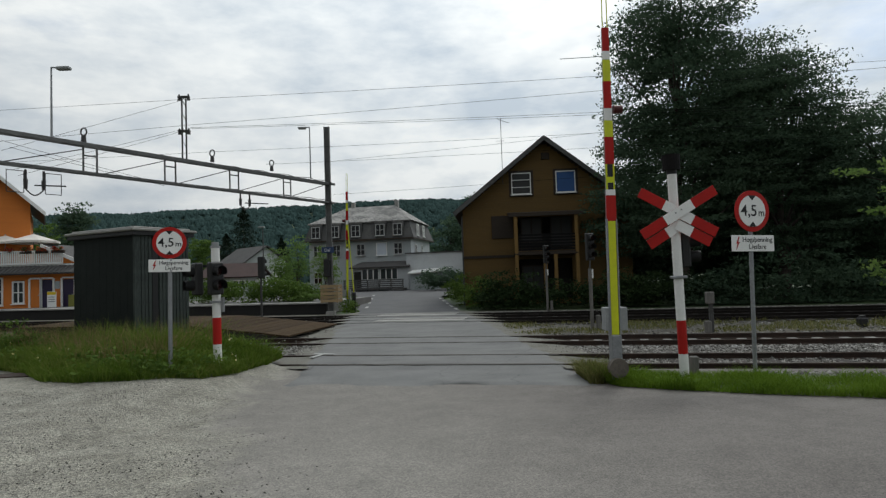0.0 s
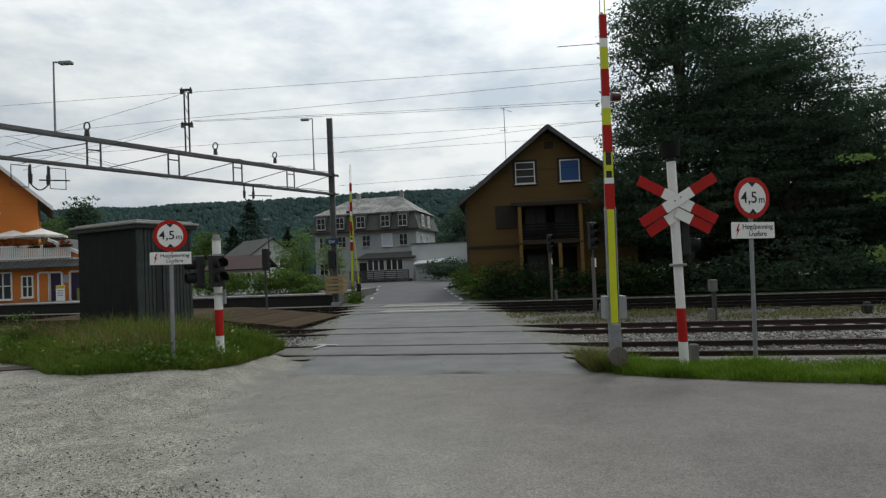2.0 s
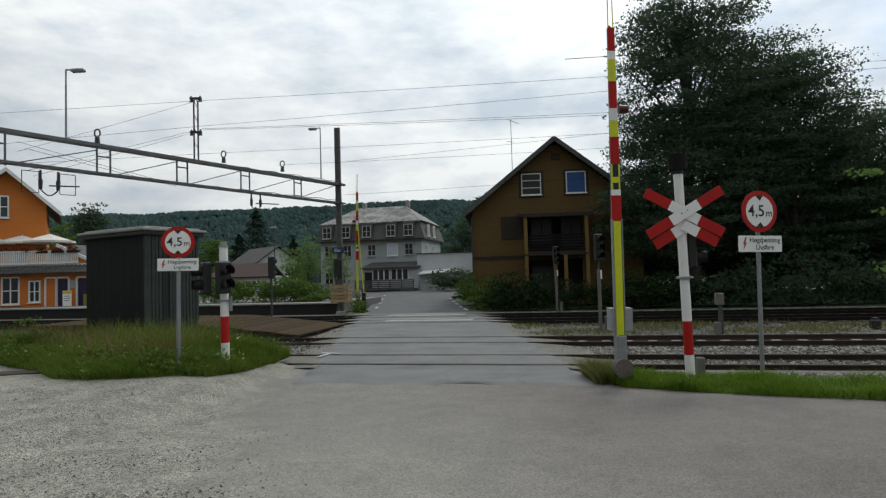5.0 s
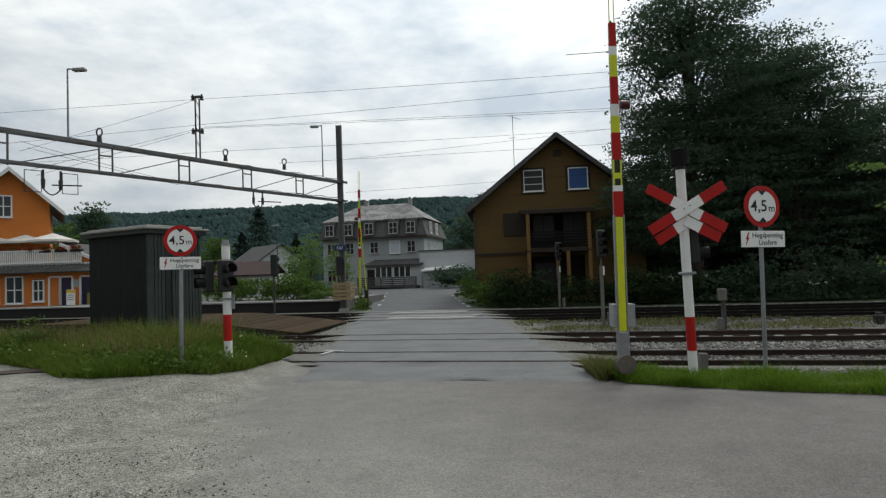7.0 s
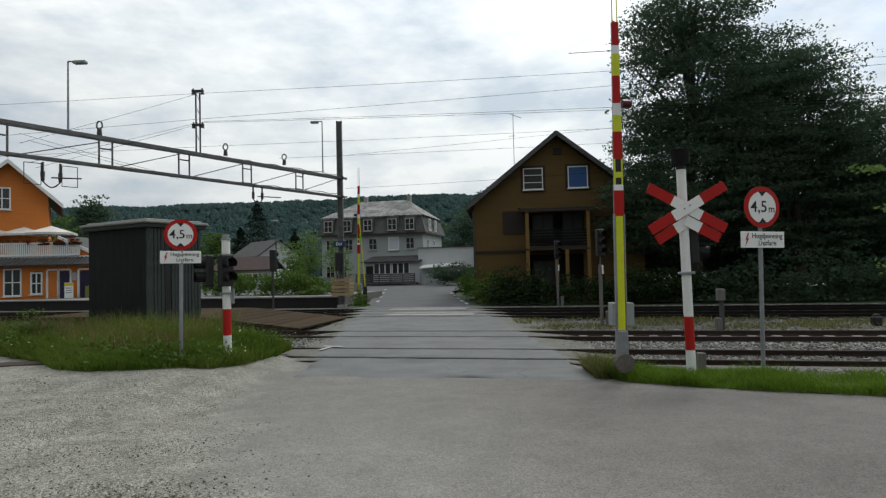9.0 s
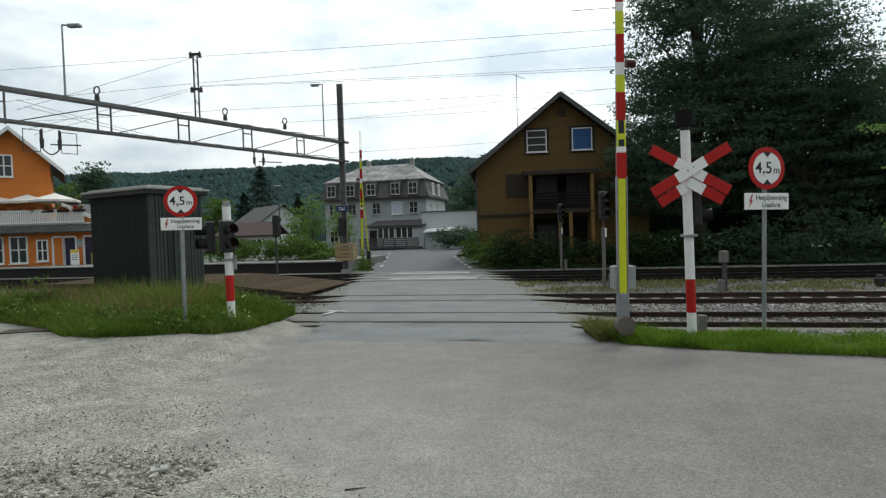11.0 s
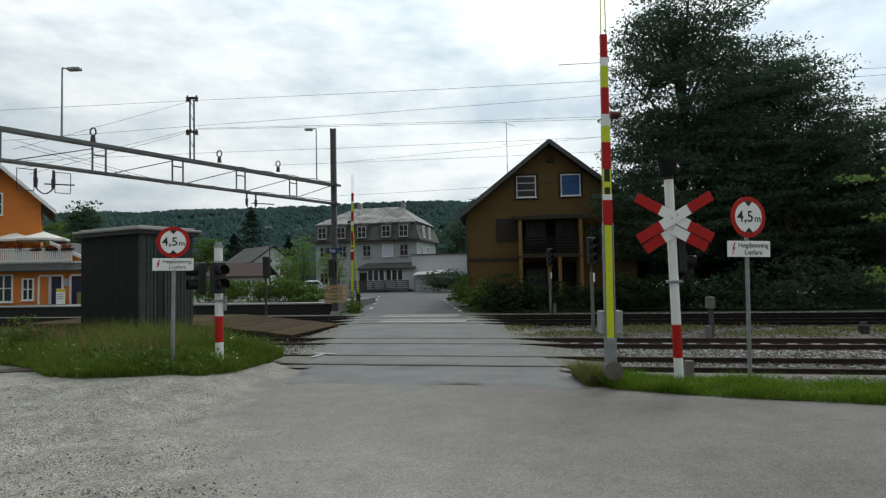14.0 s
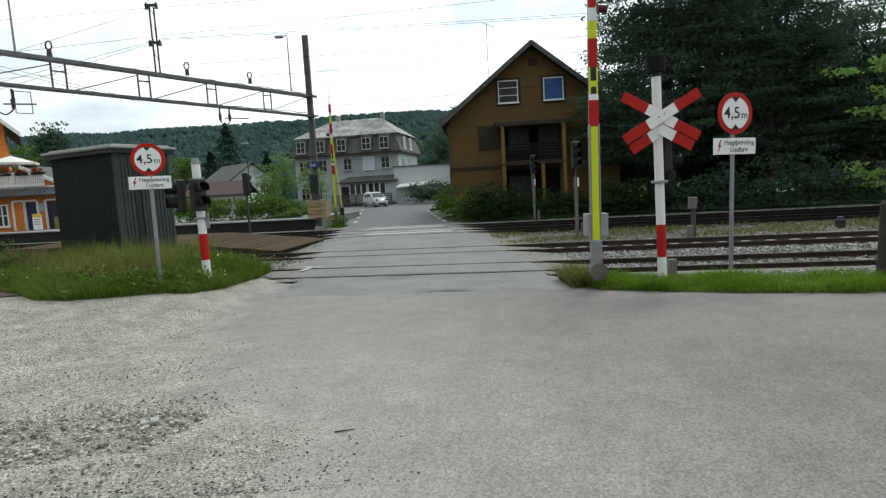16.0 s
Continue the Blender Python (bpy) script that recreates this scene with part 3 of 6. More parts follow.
def barrier(m, label, boom_h, slim=1.0, lift=0.0):
    """A level crossing barrier with its boom raised."""
    t = thing("level_crossing_barrier", m, label, "barrier", "crossing barriers")
    part("pedestal", box(B(), (0, 0, 0.31 + lift / 2), (0.2, 0.22, 0.8 + lift), bevel=0.015), M_STEEL, t)
    for s in (-1, 1):
        part("motor_cabinet", box(B(), (0.15 * s + 0.03, 0.12, 1.03 + lift), (0.12 if s < 0 else 0.17, 0.28, 0.46), bevel=0.01), M_GREYBOX, t, "grey drive cabinet")
    part("counterweight", rod(B(), (-0.02, -0.24, 0.24 + lift * 0.4), (-0.02, -0.08, 0.24 + lift * 0.4), 0.19, n=28), M_WEIGHT, t, "round dark counterweight disc")
    boom = part("boom", box(box(B(), (-0.098 * slim, 0, 1.88 + lift), (0.022, 0.09, 2.36)), (0.098 * slim, 0, 1.88 + lift), (0.022, 0.09, 2.36)), M_STEEL, t, "raised striped barrier boom")
    z = 0.72 + lift
    # wide lower part, then the stripes of the mast and two slender rods on top
    white = M_SIGNWHITE
    stripes = [(2.30, M_YELLOW, 0.15), (0.52, M_RED, 0.2), (0.12, white, 0.19), (0.14, M_BLACK, 0.11), (0.12, M_YELLOW, 0.17), (0.26, M_BLACK, 0.11), (0.56, M_RED, 0.18), (0.34, M_YELLOW, 0.17), (0.25, white, 0.16), (0.56, M_RED, 0.155), (0.45, M_YELLOW, 0.15), (0.18, white, 0.15), (0.49, M_RED, 0.14)]
    for h, mt, w in stripes:
        if z + h > boom_h:
            break
        nm = "yellow_stripe" if mt is M_YELLOW else "red_stripe" if mt is M_RED else "white_collar" if mt is white else "lattice_gap"
        part(nm, box(B(), (0, 0, z + h / 2), (w * slim, 0.07, h - 0.004)), mt, boom)
        if mt is M_BLACK:
            for s in (-1, 1):
                part("yellow_side", box(B(), (s * 0.075 * slim, 0, z + h / 2), (0.03, 0.075, h)), M_YELLOW, boom)
        z += h
    for s in (-1, 1):
        part("edge_rail", rod(B(), (s * 0.098, 0, 3.06 + lift), (s * 0.06, 0, z), 0.012, n=8), M_STEEL, boom)
        part("tip_rod", rod(B(), (s * 0.05 * slim, 0, z), (s * 0.045 * slim, 0, boom_h), 0.012, n=8), M_YELLOW, boom)
    part("boom_lamp", rod(B(), (0.1, -0.05, 5.3 + lift), (0.28, -0.05, 5.3 + lift), 0.09, 0.08, 16), M_DARKRED, boom, "dark red round boom lamp")
    return t, boom


near_barrier, near_boom = barrier(pose(3.02, 10.5, 0.0, 0, 0.6, 4) @ Matrix.Scale(0.882, 4), "yellow and red railway barrier with raised boom and grey drive cabinets", 8.87, 1.0, 0.27)
part("whip_rod", rod(B(), (-0.05, 0, 6.69), (-0.96, 0.0, 6.63), 0.008, n=6), M_STEEL, near_boom)


def red_white_signal():
    t = thing("signal_post", pose(-4.64, 12.0, 0.27, 0, -0.3, 0), "red and white banded post with black crossing signals in grass", "signal")
    banded_pole(t, [(-0.1, 0.5, M_WHITE), (0.5, 1.04, M_RED), (1.04, 1.5, M_WHITE), (1.5, 2.48, M_WHITE)], 0.085)
    part("pole_cap", rod(rod(B(), (0, 0, 2.46), (0, 0, 2.5), 0.1, n=18), (0, 0, 2.5), (0, 0, 2.58), 0.07, n=18), M_GREYBOX, t, "grey stepped cap")
    signal_head(t, pose(0.06, -0.18, 1.84, 0, 0, 50), 2)
    signal_head(t, pose(-0.36, -0.05, 1.84, 0, 0, -50), 2)
    part("arm", box(B(), (-0.22, 0.0, 2.1), (0.5, 0.05, 0.05)), M_BLACK, t)
    part("clamp", box(B(), (0, 0, 1.36), (0.21, 0.21, 0.04)), M_STEEL, t)
    part("side_bracket", box(B(), (0.13, 0, 1.3), (0.05, 0.06, 0.3)), M_STEEL, t)
    return t


red_white_signal()

# ---- buildings ----
def siding(name, a, b, rough=0.75):
    return mat(name, a, b, rough=rough, big=0.8, fine=12, stretch=(0.4, 0.4, 3), contrast=0.6, bump=0.15)


M_YHOUSE = siding("ochre_wood_siding", (0.132, 0.076, 0.016), (0.088, 0.052, 0.013))
M_YTRIM = siding("brown_wood_trim", (0.038, 0.026, 0.017), (0.024, 0.017, 0.012))
M_ORANGE = siding("orange_wood_siding", (0.62, 0.20, 0.032), (0.52, 0.16, 0.028))
M_GREYWALL = mat("pale_grey_render", (0.39, 0.42, 0.425), (0.30, 0.33, 0.335), big=0.5, fine=14, bump=0.08)
M_WHITEWALL = mat("white_house_wall", (0.52, 0.54, 0.55), (0.42, 0.44, 0.45), big=0.5, fine=14, bump=0.08)
M_SLATE = mat("weathered_slate", (0.12, 0.118, 0.112), (0.05, 0.05, 0.052), big=0.7, fine=7, stretch=(1, 1, 1), contrast=0.5, bump=0.5)
M_SLATELIGHT = mat("pale_worn_slate_roof", (0.32, 0.31, 0.29), (0.11, 0.108, 0.104), big=0.7, fine=6, contrast=0.22, bump=0.5)
M_ROOFDARK = mat("dark_roof_tiles", (0.075, 0.07, 0.068), (0.045, 0.043, 0.042), big=1, fine=9, bump=0.4)
M_ROOFRED = mat("dull_red_roof", (0.060, 0.032, 0.028), (0.04, 0.024, 0.022), big=1, fine=9, bump=0.4)
M_BLIND = mat("blue_roller_blind", (0.035, 0.10, 0.27), (0.03, 0.085, 0.23), rough=0.7, bump=0.02)
# shade of unlit rooms, put into a near-black colour
M_DARKROOM = mat("painted_room_dark", (0.014, 0.012, 0.011), (0.02, 0.017, 0.014), rough=0.9)
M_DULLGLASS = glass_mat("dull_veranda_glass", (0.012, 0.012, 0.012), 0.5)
M_GLASSREFL = glass_mat("reflecting_glass", (0.035, 0.04, 0.045), 0.03)
M_CREAM = siding("cream_posts", (0.20, 0.115, 0.03), (0.15, 0.088, 0.024))
M_PURPLE = mat("dark_violet_door", (0.03, 0.02, 0.06), (0.022, 0.016, 0.045), rough=0.4, bump=0.02)


def clad(parent, name, material, span, z0, z1, h, holes=(), thick=0.12, m=None, label=""):
    """Lapped boards over a wall in the xz plane that faces -y. span(z): from and to. holes: x0, x1, z0, z1."""
    v, f = [], []
    n = max(1, round((z1 - z0) / h))
    for i in range(n):
        a, b = z0 + (z1 - z0) * i / n, z0 + (z1 - z0) * (i + 1) / n
        mid = (a + b) / 2
        xa, xb = span(a)
        cuts = sorted((p, q) for p, q, r, s in holes if r < mid < s)
        x = xa
        runs = []
        for p, q in cuts:
            if p > x:
                runs.append((x, min(p, xb)))
            x = max(x, q)
        if x < xb:
            runs.append((x, xb))
        for p, q in runs:
            k = len(v)
            v += [(p, -0.022, a), (q, -0.022, a), (q, 0.0, b), (p, 0.0, b), (p, thick, a), (q, thick, a), (q, thick, b), (p, thick, b)]
            f += [(k, k + 1, k + 2, k + 3), (k + 5, k + 4, k + 7, k + 6), (k, k + 4, k + 5, k + 1), (k + 3, k + 2, k + 6, k + 7), (k, k + 3, k + 7, k + 4), (k + 1, k + 5, k + 6, k + 2)]
    me = bpy.data.meshes.new(name)
    me.from_pydata(v, [], f)
    me.materials.append(material)
    ob = new(name, me)
    ob.parent = parent
    ob["kind"] = "stuff"
    if m:
        ob.matrix_basis = m
    if label:
        ob["label"] = label
    return ob


def window(parent, x, z, w, h, cols=1, rows=1, frame_mat=None, glass=None, m=None, y=0.0, bar=0.07, sill=True, label=""):
    """A window centred at x, z on the wall face y, with its frame, panes and sill. m: the wall's own pose on the house."""
    fm, gm = frame_mat or M_WHITE, glass or M_GLASSREFL
    m = m or Matrix()
    bm = B()
    corner = ((-1, -1), (1, -1), (1, 1), (-1, 1))
    loops = [[bm.verts.new((sx * (w / 2 - i), y_, sz * (h / 2 - i))) for sx, sz in corner] for i, y_ in ((0, -0.05), (0, 0.05), (bar, 0.05), (bar, -0.05))]
    for p, q in zip(loops, loops[1:] + loops[:1]):
        for i in range(4):
            bm.faces.new((p[i], p[(i + 1) % 4], q[(i + 1) % 4], q[i]))
    win = part("window", bm, fm, parent, label)
    win.matrix_basis = m @ Matrix.Translation((x, y - 0.035, z))
    for i in range(1, cols):
        part("glazing_bar", box(B(), (-w / 2 + w * i / cols, -0.01, 0), (bar * 0.8, 0.06, h - 2 * bar)), fm, win)
    for i in range(1, rows):
        part("glazing_bar", box(B(), (0, -0.005, -h / 2 + h * i / rows), (w - 2 * bar, 0.05, bar * 0.7)), fm, win)
    cw, rh = w / cols, h / rows
    for i in range(cols):
        for j in range(rows):
            part("pane", box(B(), (-w / 2 + cw * (i + 0.5), 0.012, -h / 2 + rh * (j + 0.5)), (cw - bar * 0.6, 0.012, rh - bar * 0.6)), gm, win)
    if sill:
        part("sill", box(B(), (0, -0.07, -h / 2 - 0.03), (w + 0.12, 0.14, 0.05)), fm, win)
    return win


def slab(bm, p, q, r, s, t):
    """A roof plane through four corners (counter-clockwise from outside), t thick downwards along its normal."""
    c = [Vector(x) for x in (p, q, r, s)]
    nrm = (c[1] - c[0]).cross(c[3] - c[0]).normalized() * t
    a = [bm.verts.new(x) for x in c]
    b = [bm.verts.new(x - nrm) for x in c]
    bm.faces.new(a), bm.faces.new(b[::-1])
    for i in range(4):
        j = (i + 1) % 4
        bm.faces.new((a[j], a[i], b[i], b[j]))
    return bm


def yellow_house():
    W, EAVE, RIDGE, DEEP = 5.1, 5.82, 9.85, 11.0
    t = thing("house", pose(6.35, 36.0, 0, 0, 0, -4), "ochre wooden house with steep gable, veranda and blue window", "house")

    def gable(z):
        w = W if z < EAVE else max(0.05, W * (RIDGE - z) / (RIDGE - EAVE))
        return (-w, w)

    holes = [(-2.02, -0.84, 6.75, 8.05), (0.68, 1.88, 6.8, 8.05), (-3.3, -2.05, 4.1, 5.4), (-1.8, 1.5, 3.3, 5.3), (-1.8, 1.5, 0.4, 2.8)]
    clad(t, "front_wall", M_YHOUSE, gable, 0.0, RIDGE - 0.05, 0.16, holes)
    clad(t, "side_wall", M_YHOUSE, lambda z: (0, DEEP), 0.0, EAVE, 0.16, [(3, 4.2, 4, 5.3)], m=pose(-W, DEEP, 0, 0, 0, -90))
    clad(t, "side_wall", M_YHOUSE, lambda z: (0, DEEP), 0.0, EAVE, 0.16, m=pose(W, 0, 0, 0, 0, 90))
    clad(t, "back_wall", M_YHOUSE, gable, 0.0, RIDGE - 0.05, 0.2, m=pose(0, DEEP, 0, 0, 0, 180))
    # near-black boxes stand in for the shade inside the rooms
    part("painted_room_dark", box(box(B(), (0, 1.5, 2.9), (2 * W - 0.5, 1.8, 5.4)), (0, 1.5, 7.0), (4.6, 1.8, 2.6)), M_DARKROOM, t)
    k = (RIDGE - EAVE) / W
    O = 0.5
    bm = B()
    slab(bm, (-W - O, -0.7, EAVE - k * O + 0.2), (0, -0.7, RIDGE + 0.2), (0, DEEP + 0.7, RIDGE + 0.2), (-W - O, DEEP + 0.7, EAVE - k * O + 0.2), -0.14)
    slab(bm, (0, -0.7, RIDGE + 0.2), (W + O, -0.7, EAVE - k * O + 0.2), (W + O, DEEP + 0.7, EAVE - k * O + 0.2), (0, DEEP + 0.7, RIDGE + 0.2), -0.14)
    roof = part("roof", bm, M_ROOFDARK, t, "dark tiled saddle roof")
    for s in (-1, 1):
        part("bargeboard", slab(B(), (s * (W + O), -0.74, EAVE - k * O + 0.32), (0, -0.74, RIDGE + 0.34), (0, -0.74, RIDGE + 0.06), (s * (W + O), -0.74, EAVE - k * O + 0.02), 0.05 * s), M_SLATE, roof, "weathered grey bargeboard")
    part("band", box(B(), (-3.5, -0.05, 2.95), (3.4, 0.06, 0.16)), M_YTRIM, t)
    part("corner_board", box(B(), (-W + 0.06, -0.03, 2.8), (0.16, 0.06, 5.4)), M_YHOUSE, t)
    for x, z in ((-1.43, 7.4), (1.28, 7.42)):
        part("window_casing", box(box(box(box(B(), (x - 0.68, -0.03, z), (0.14, 0.06, 1.6)), (x + 0.68, -0.03, z), (0.14, 0.06, 1.6)), (x, -0.03, z + 0.74), (1.22, 0.06, 0.13)), (x, -0.03, z - 0.74), (1.22, 0.06, 0.13)), M_YTRIM, t)
    window(t, -1.43, 7.4, 1.2, 1.34, 1, 3, bar=0.06, glass=M_DULLGLASS, label="white-framed window, its sashes ajar")
    window(t, 1.28, 7.42, 1.2, 1.34, 1, 1, glass=M_BLIND, bar=0.06, label="white-framed window with a blue blind drawn")
    part("shutter", box(B(), (-2.68, -0.05, 4.75), (1.32, 0.08, 1.4), bevel=0.01), M_YTRIM, t, "dark brown closed shutter")
    part("gable_vent", box(B(), (0.1, -0.05, 9.05), (0.5, 0.07, 0.42), bevel=0.02), M_YTRIM, t)
    v = part("veranda_roof", slab(B(), (-2.35, -1.9, 5.40), (2.1, -1.9, 5.40), (2.1, 0.05, 5.65), (-2.35, 0.05, 5.65), 0.12), M_YTRIM, t)
    part("fascia", box(B(), (-0.12, -1.92, 5.31), (4.46, 0.05, 0.2)), M_YTRIM, v)
    deck = part("balcony_floor", box(B(), (-0.2, -0.9, 3.05), (3.6, 1.8, 0.2)), M_YTRIM, t, "brown balcony floor with dark railing")
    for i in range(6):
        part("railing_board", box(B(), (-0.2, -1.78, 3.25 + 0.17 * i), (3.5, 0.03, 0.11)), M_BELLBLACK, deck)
    for x in (-1.95, -0.3, 0.3, 1.55):
        part("veranda_post", box(B(), (x, -1.75, 1.5), (0.2, 0.2, 2.9)), M_CREAM, t)
    for x in (-1.95, 1.55):
        part("veranda_post", box(B(), (x, -1.75, 4.2), (0.2, 0.2, 2.3)), M_CREAM, t)
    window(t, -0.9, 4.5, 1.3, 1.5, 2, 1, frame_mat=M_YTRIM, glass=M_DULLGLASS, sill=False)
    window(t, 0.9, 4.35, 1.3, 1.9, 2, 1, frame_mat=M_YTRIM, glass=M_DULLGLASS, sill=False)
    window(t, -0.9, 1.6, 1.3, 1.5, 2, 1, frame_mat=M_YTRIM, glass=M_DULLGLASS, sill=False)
    part("downpipe", rod(B(), (-W - 0.05, -0.08, 0), (-W - 0.05, -0.08, EAVE - 0.3), 0.05, n=10), M_DARKSTEEL, t)
    a = part("aerial", rod(rod(rod(B(), (-2.55, -0.1, 7.4), (-2.55, -0.1, 11.5), 0.02, n=6), (-2.8, -0.1, 11.5), (-2.05, -0.1, 11.2), 0.014, n=6), (-2.85, -0.1, 10.1), (-2.4, -0.1, 10.1), 0.014, n=6), M_DARKSTEEL, t, "thin roof aerial")
    return t


yellow_house()


M_GREYFRAME = mat("greyed_white_paint", (0.5, 0.5, 0.49), (0.36, 0.36, 0.35), big=3, fine=20, bump=0.05)


M_DARKPANE = glass_mat("dark_old_panes", (0.012, 0.013, 0.015), 0.12)


def grey_house():
    W, DEEP = 11.6, 9.5
    t = thing("villa", pose(-9.2, 64.0, 0.4, 0, 0, math.degrees(TURN)), "large pale grey villa with a mansard slate roof", "house")
    h = W / 2
    G1, E1, E2, RZ = 2.9, 5.55, 7.5, 9.7
    ins = 0.75

    def windows_row(z, w, hh, xs, m=None, glass=None):
        for x in xs:
            window(t, x, z, w, hh, 2, 2, bar=0.06, m=m, glass=glass or M_DARKPANE, frame_mat=M_GREYFRAME)

    part("front_wall", box(B(), (0, 0.06, E1 / 2), (W, 0.12, E1)), M_GREYWALL, t)
    part("side_wall", box(B(), (h - 0.06, DEEP / 2, E1 / 2), (0.12, DEEP - 0.24, E1)), M_WHITEWALL, t)
    part("side_wall", box(B(), (-h + 0.06, DEEP / 2, E1 / 2), (0.12, DEEP - 0.24, E1)), M_GREYWALL, t)
    part("back_wall", box(B(), (0, DEEP - 0.06, E1 / 2), (W, 0.12, E1)), M_GREYWALL, t)
    o = 0.45
    lo = [(-h - o, -o, E1), (h + o, -o, E1), (h + o, DEEP + o, E1), (-h - o, DEEP + o, E1)]
    up = [(-h + ins * 0.3, ins * 0.3, E2), (h - ins * 0.3, ins * 0.3, E2), (h - ins * 0.3, DEEP - ins * 0.3, E2), (-h + ins * 0.3, DEEP - ins * 0.3, E2)]
    bm = B()
    for i in range(4):
        j = (i + 1) % 4
        slab(bm, lo[i], lo[j], up[j], up[i], 0.1)
    part("mansard", bm, M_SLATE, t, "steep mossy slate mansard")
    eo = 0.3
    ev = [(x + (eo if x > 0 else -eo), y + (eo if y > 3 else -eo), E2) for x, y, z in up]
    rl, rr = (-2.9, DEEP / 2, RZ), (2.9, DEEP / 2, RZ)
    bm = B()
    slab(bm, ev[0], ev[1], rr, rl, 0.15)
    slab(bm, ev[2], ev[3], rl, rr, 0.15)
    for a, b, c in ((ev[1], ev[2], rr), (ev[3], ev[0], rl)):
        vs = [bm.verts.new(p) for p in (a, b, c)]
        bm.faces.new(vs)
    roof = part("roof", bm, M_SLATELIGHT, t, "pale worn slate hip roof")
    for x in (-2.2, 3.1):
        part("chimney", box(box(B(), (x, DEEP / 2, RZ + 0.05), (0.42, 0.5, 0.9)), (x, DEEP / 2, RZ + 0.5), (0.5, 0.58, 0.08)), M_CONCRETE, roof)
    part("eave_board", box(box(B(), (0, -o, E1 - 0.05), (W + 2 * o, 0.06, 0.16)), (h + o, DEEP / 2, E1 - 0.05), (0.06, DEEP + 2 * o, 0.16)), M_YTRIM, t)
    for x in (-4.8, -2.6, -0.2, 2.55, 4.5):
        d = part("dormer", box(B(), (x, -0.12, 6.55), (1.25, 0.6, 1.55), bevel=0.02), M_SLATE, t)
        win = window(t, x, 6.5, 1.0, 1.25, 2, 2, bar=0.065, y=-0.45, frame_mat=M_GREYFRAME, glass=M_DARKPANE)
    windows_row(4.45, 0.95, 1.25, (-4.8, -2.6, 0.2, 4.4))
    window(t, 2.55, 4.45, 1.2, 1.4, 1, 1, glass=M_PALEBLIND)
    ms = pose(h, 0, 0, 0, 0, 90)
    for y in (2.2, 5.2):
        window(t, y, 4.3, 0.9, 1.3, 2, 2, m=ms, bar=0.1)
    for y in (2.0, 4.8):
        window(t, y, 6.5, 0.9, 1.3, 2, 2, m=ms, y=-0.3, bar=0.12)
    windows_row(1.5, 1.0, 1.3, (-4.8, -3.4))
    # the low wing before it, with its window band and terrace
    bm = box(B(), (3.0, -1.1, 1.25), (6.0, 2.2, 2.6))
    wing = part("front_wing", bm, M_WHITEWALL, t, "low white front wing with a dark lean-to roof")
    part("lean_to_roof", slab(B(), (-0.3, -2.6, 2.5), (6.2, -2.6, 2.5), (6.2, -0.02, 3.1), (0.2, -0.02, 3.1), 0.14), M_ROOFDARK, wing)
    for i in range(6):
        part("wing_window", box(B(), (1.3 + 0.62 * i + (0.15 if i > 2 else 0), -2.22, 1.75), (0.5, 0.05, 1.0)), M_GLASSREFL, wing)
        part("wing_window_frame", box(box(B(), (1.3 + 0.62 * i + (0.15 if i > 2 else 0) - 0.28, -2.24, 1.75), (0.06, 0.08, 1.1)), (1.3 + 0.62 * i + (0.15 if i > 2 else 0) + 0.28, -2.24, 1.75), (0.06, 0.08, 1.1)), M_WHITE, wing)
    part("wing_door", box(B(), (0.5, -2.22, 1.1), (0.8, 0.05, 1.9)), M_DARKROOM, wing)
    for i in range(5):
        part("terrace_board", box(B(), (2.6, -3.5, 0.35 + 0.2 * i), (6.4, 0.04, 0.13)), M_SLATE, wing, "grey terrace railing board")
    part("terrace_floor", box(B(), (2.6, -2.85, 0.2), (6.4, 1.3, 0.12)), M_SLATE, wing)
    for i in range(6):
        part("terrace_post", box(B(), (-0.5 + 1.24 * i, -3.43, 0.45), (0.1, 0.1, 1.5)), M_SLATE, wing)
    for i in range(4):
        part("terrace_step", box(B(), (5.2, -3.75 - 0.22 * i, 0.12 - 0.09 * i), (1.3, 0.3, 0.08)), M_SLATE, wing)
    # the white flat-roofed wing to its side, with a canopy
    side = part("side_wing", box(B(), (9.6, 0.4, 1.85), (7.6, 5.0, 3.8)), M_WHITEWALL, t, "white flat-roofed side wing")
    part("side_coping", box(B(), (9.6, 0.4, 3.8), (7.8, 5.2, 0.1)), M_ROOFDARK, side)
    part("canopy", slab(B(), (6.3, -3.8, 1.75), (10.2, -3.8, 1.95), (10.4, -2.1, 2.25), (6.4, -2.1, 2.05), 0.12), M_WHITE, side, "white canopy roof")
    part("canopy_wall", box(B(), (8.3, -2.7, 0.7), (3.6, 1.2, 1.9)), M_GREYWALL, side)
    part("garage_window", box(B(), (12.0, -2.13, 1.3), (1.6, 0.05, 0.7)), M_GLASSREFL, side)
    return t


M_PALEBLIND = mat("pale_blind", (0.55, 0.6, 0.66), (0.48, 0.53, 0.6), rough=0.6, bump=0.02)
grey_house()


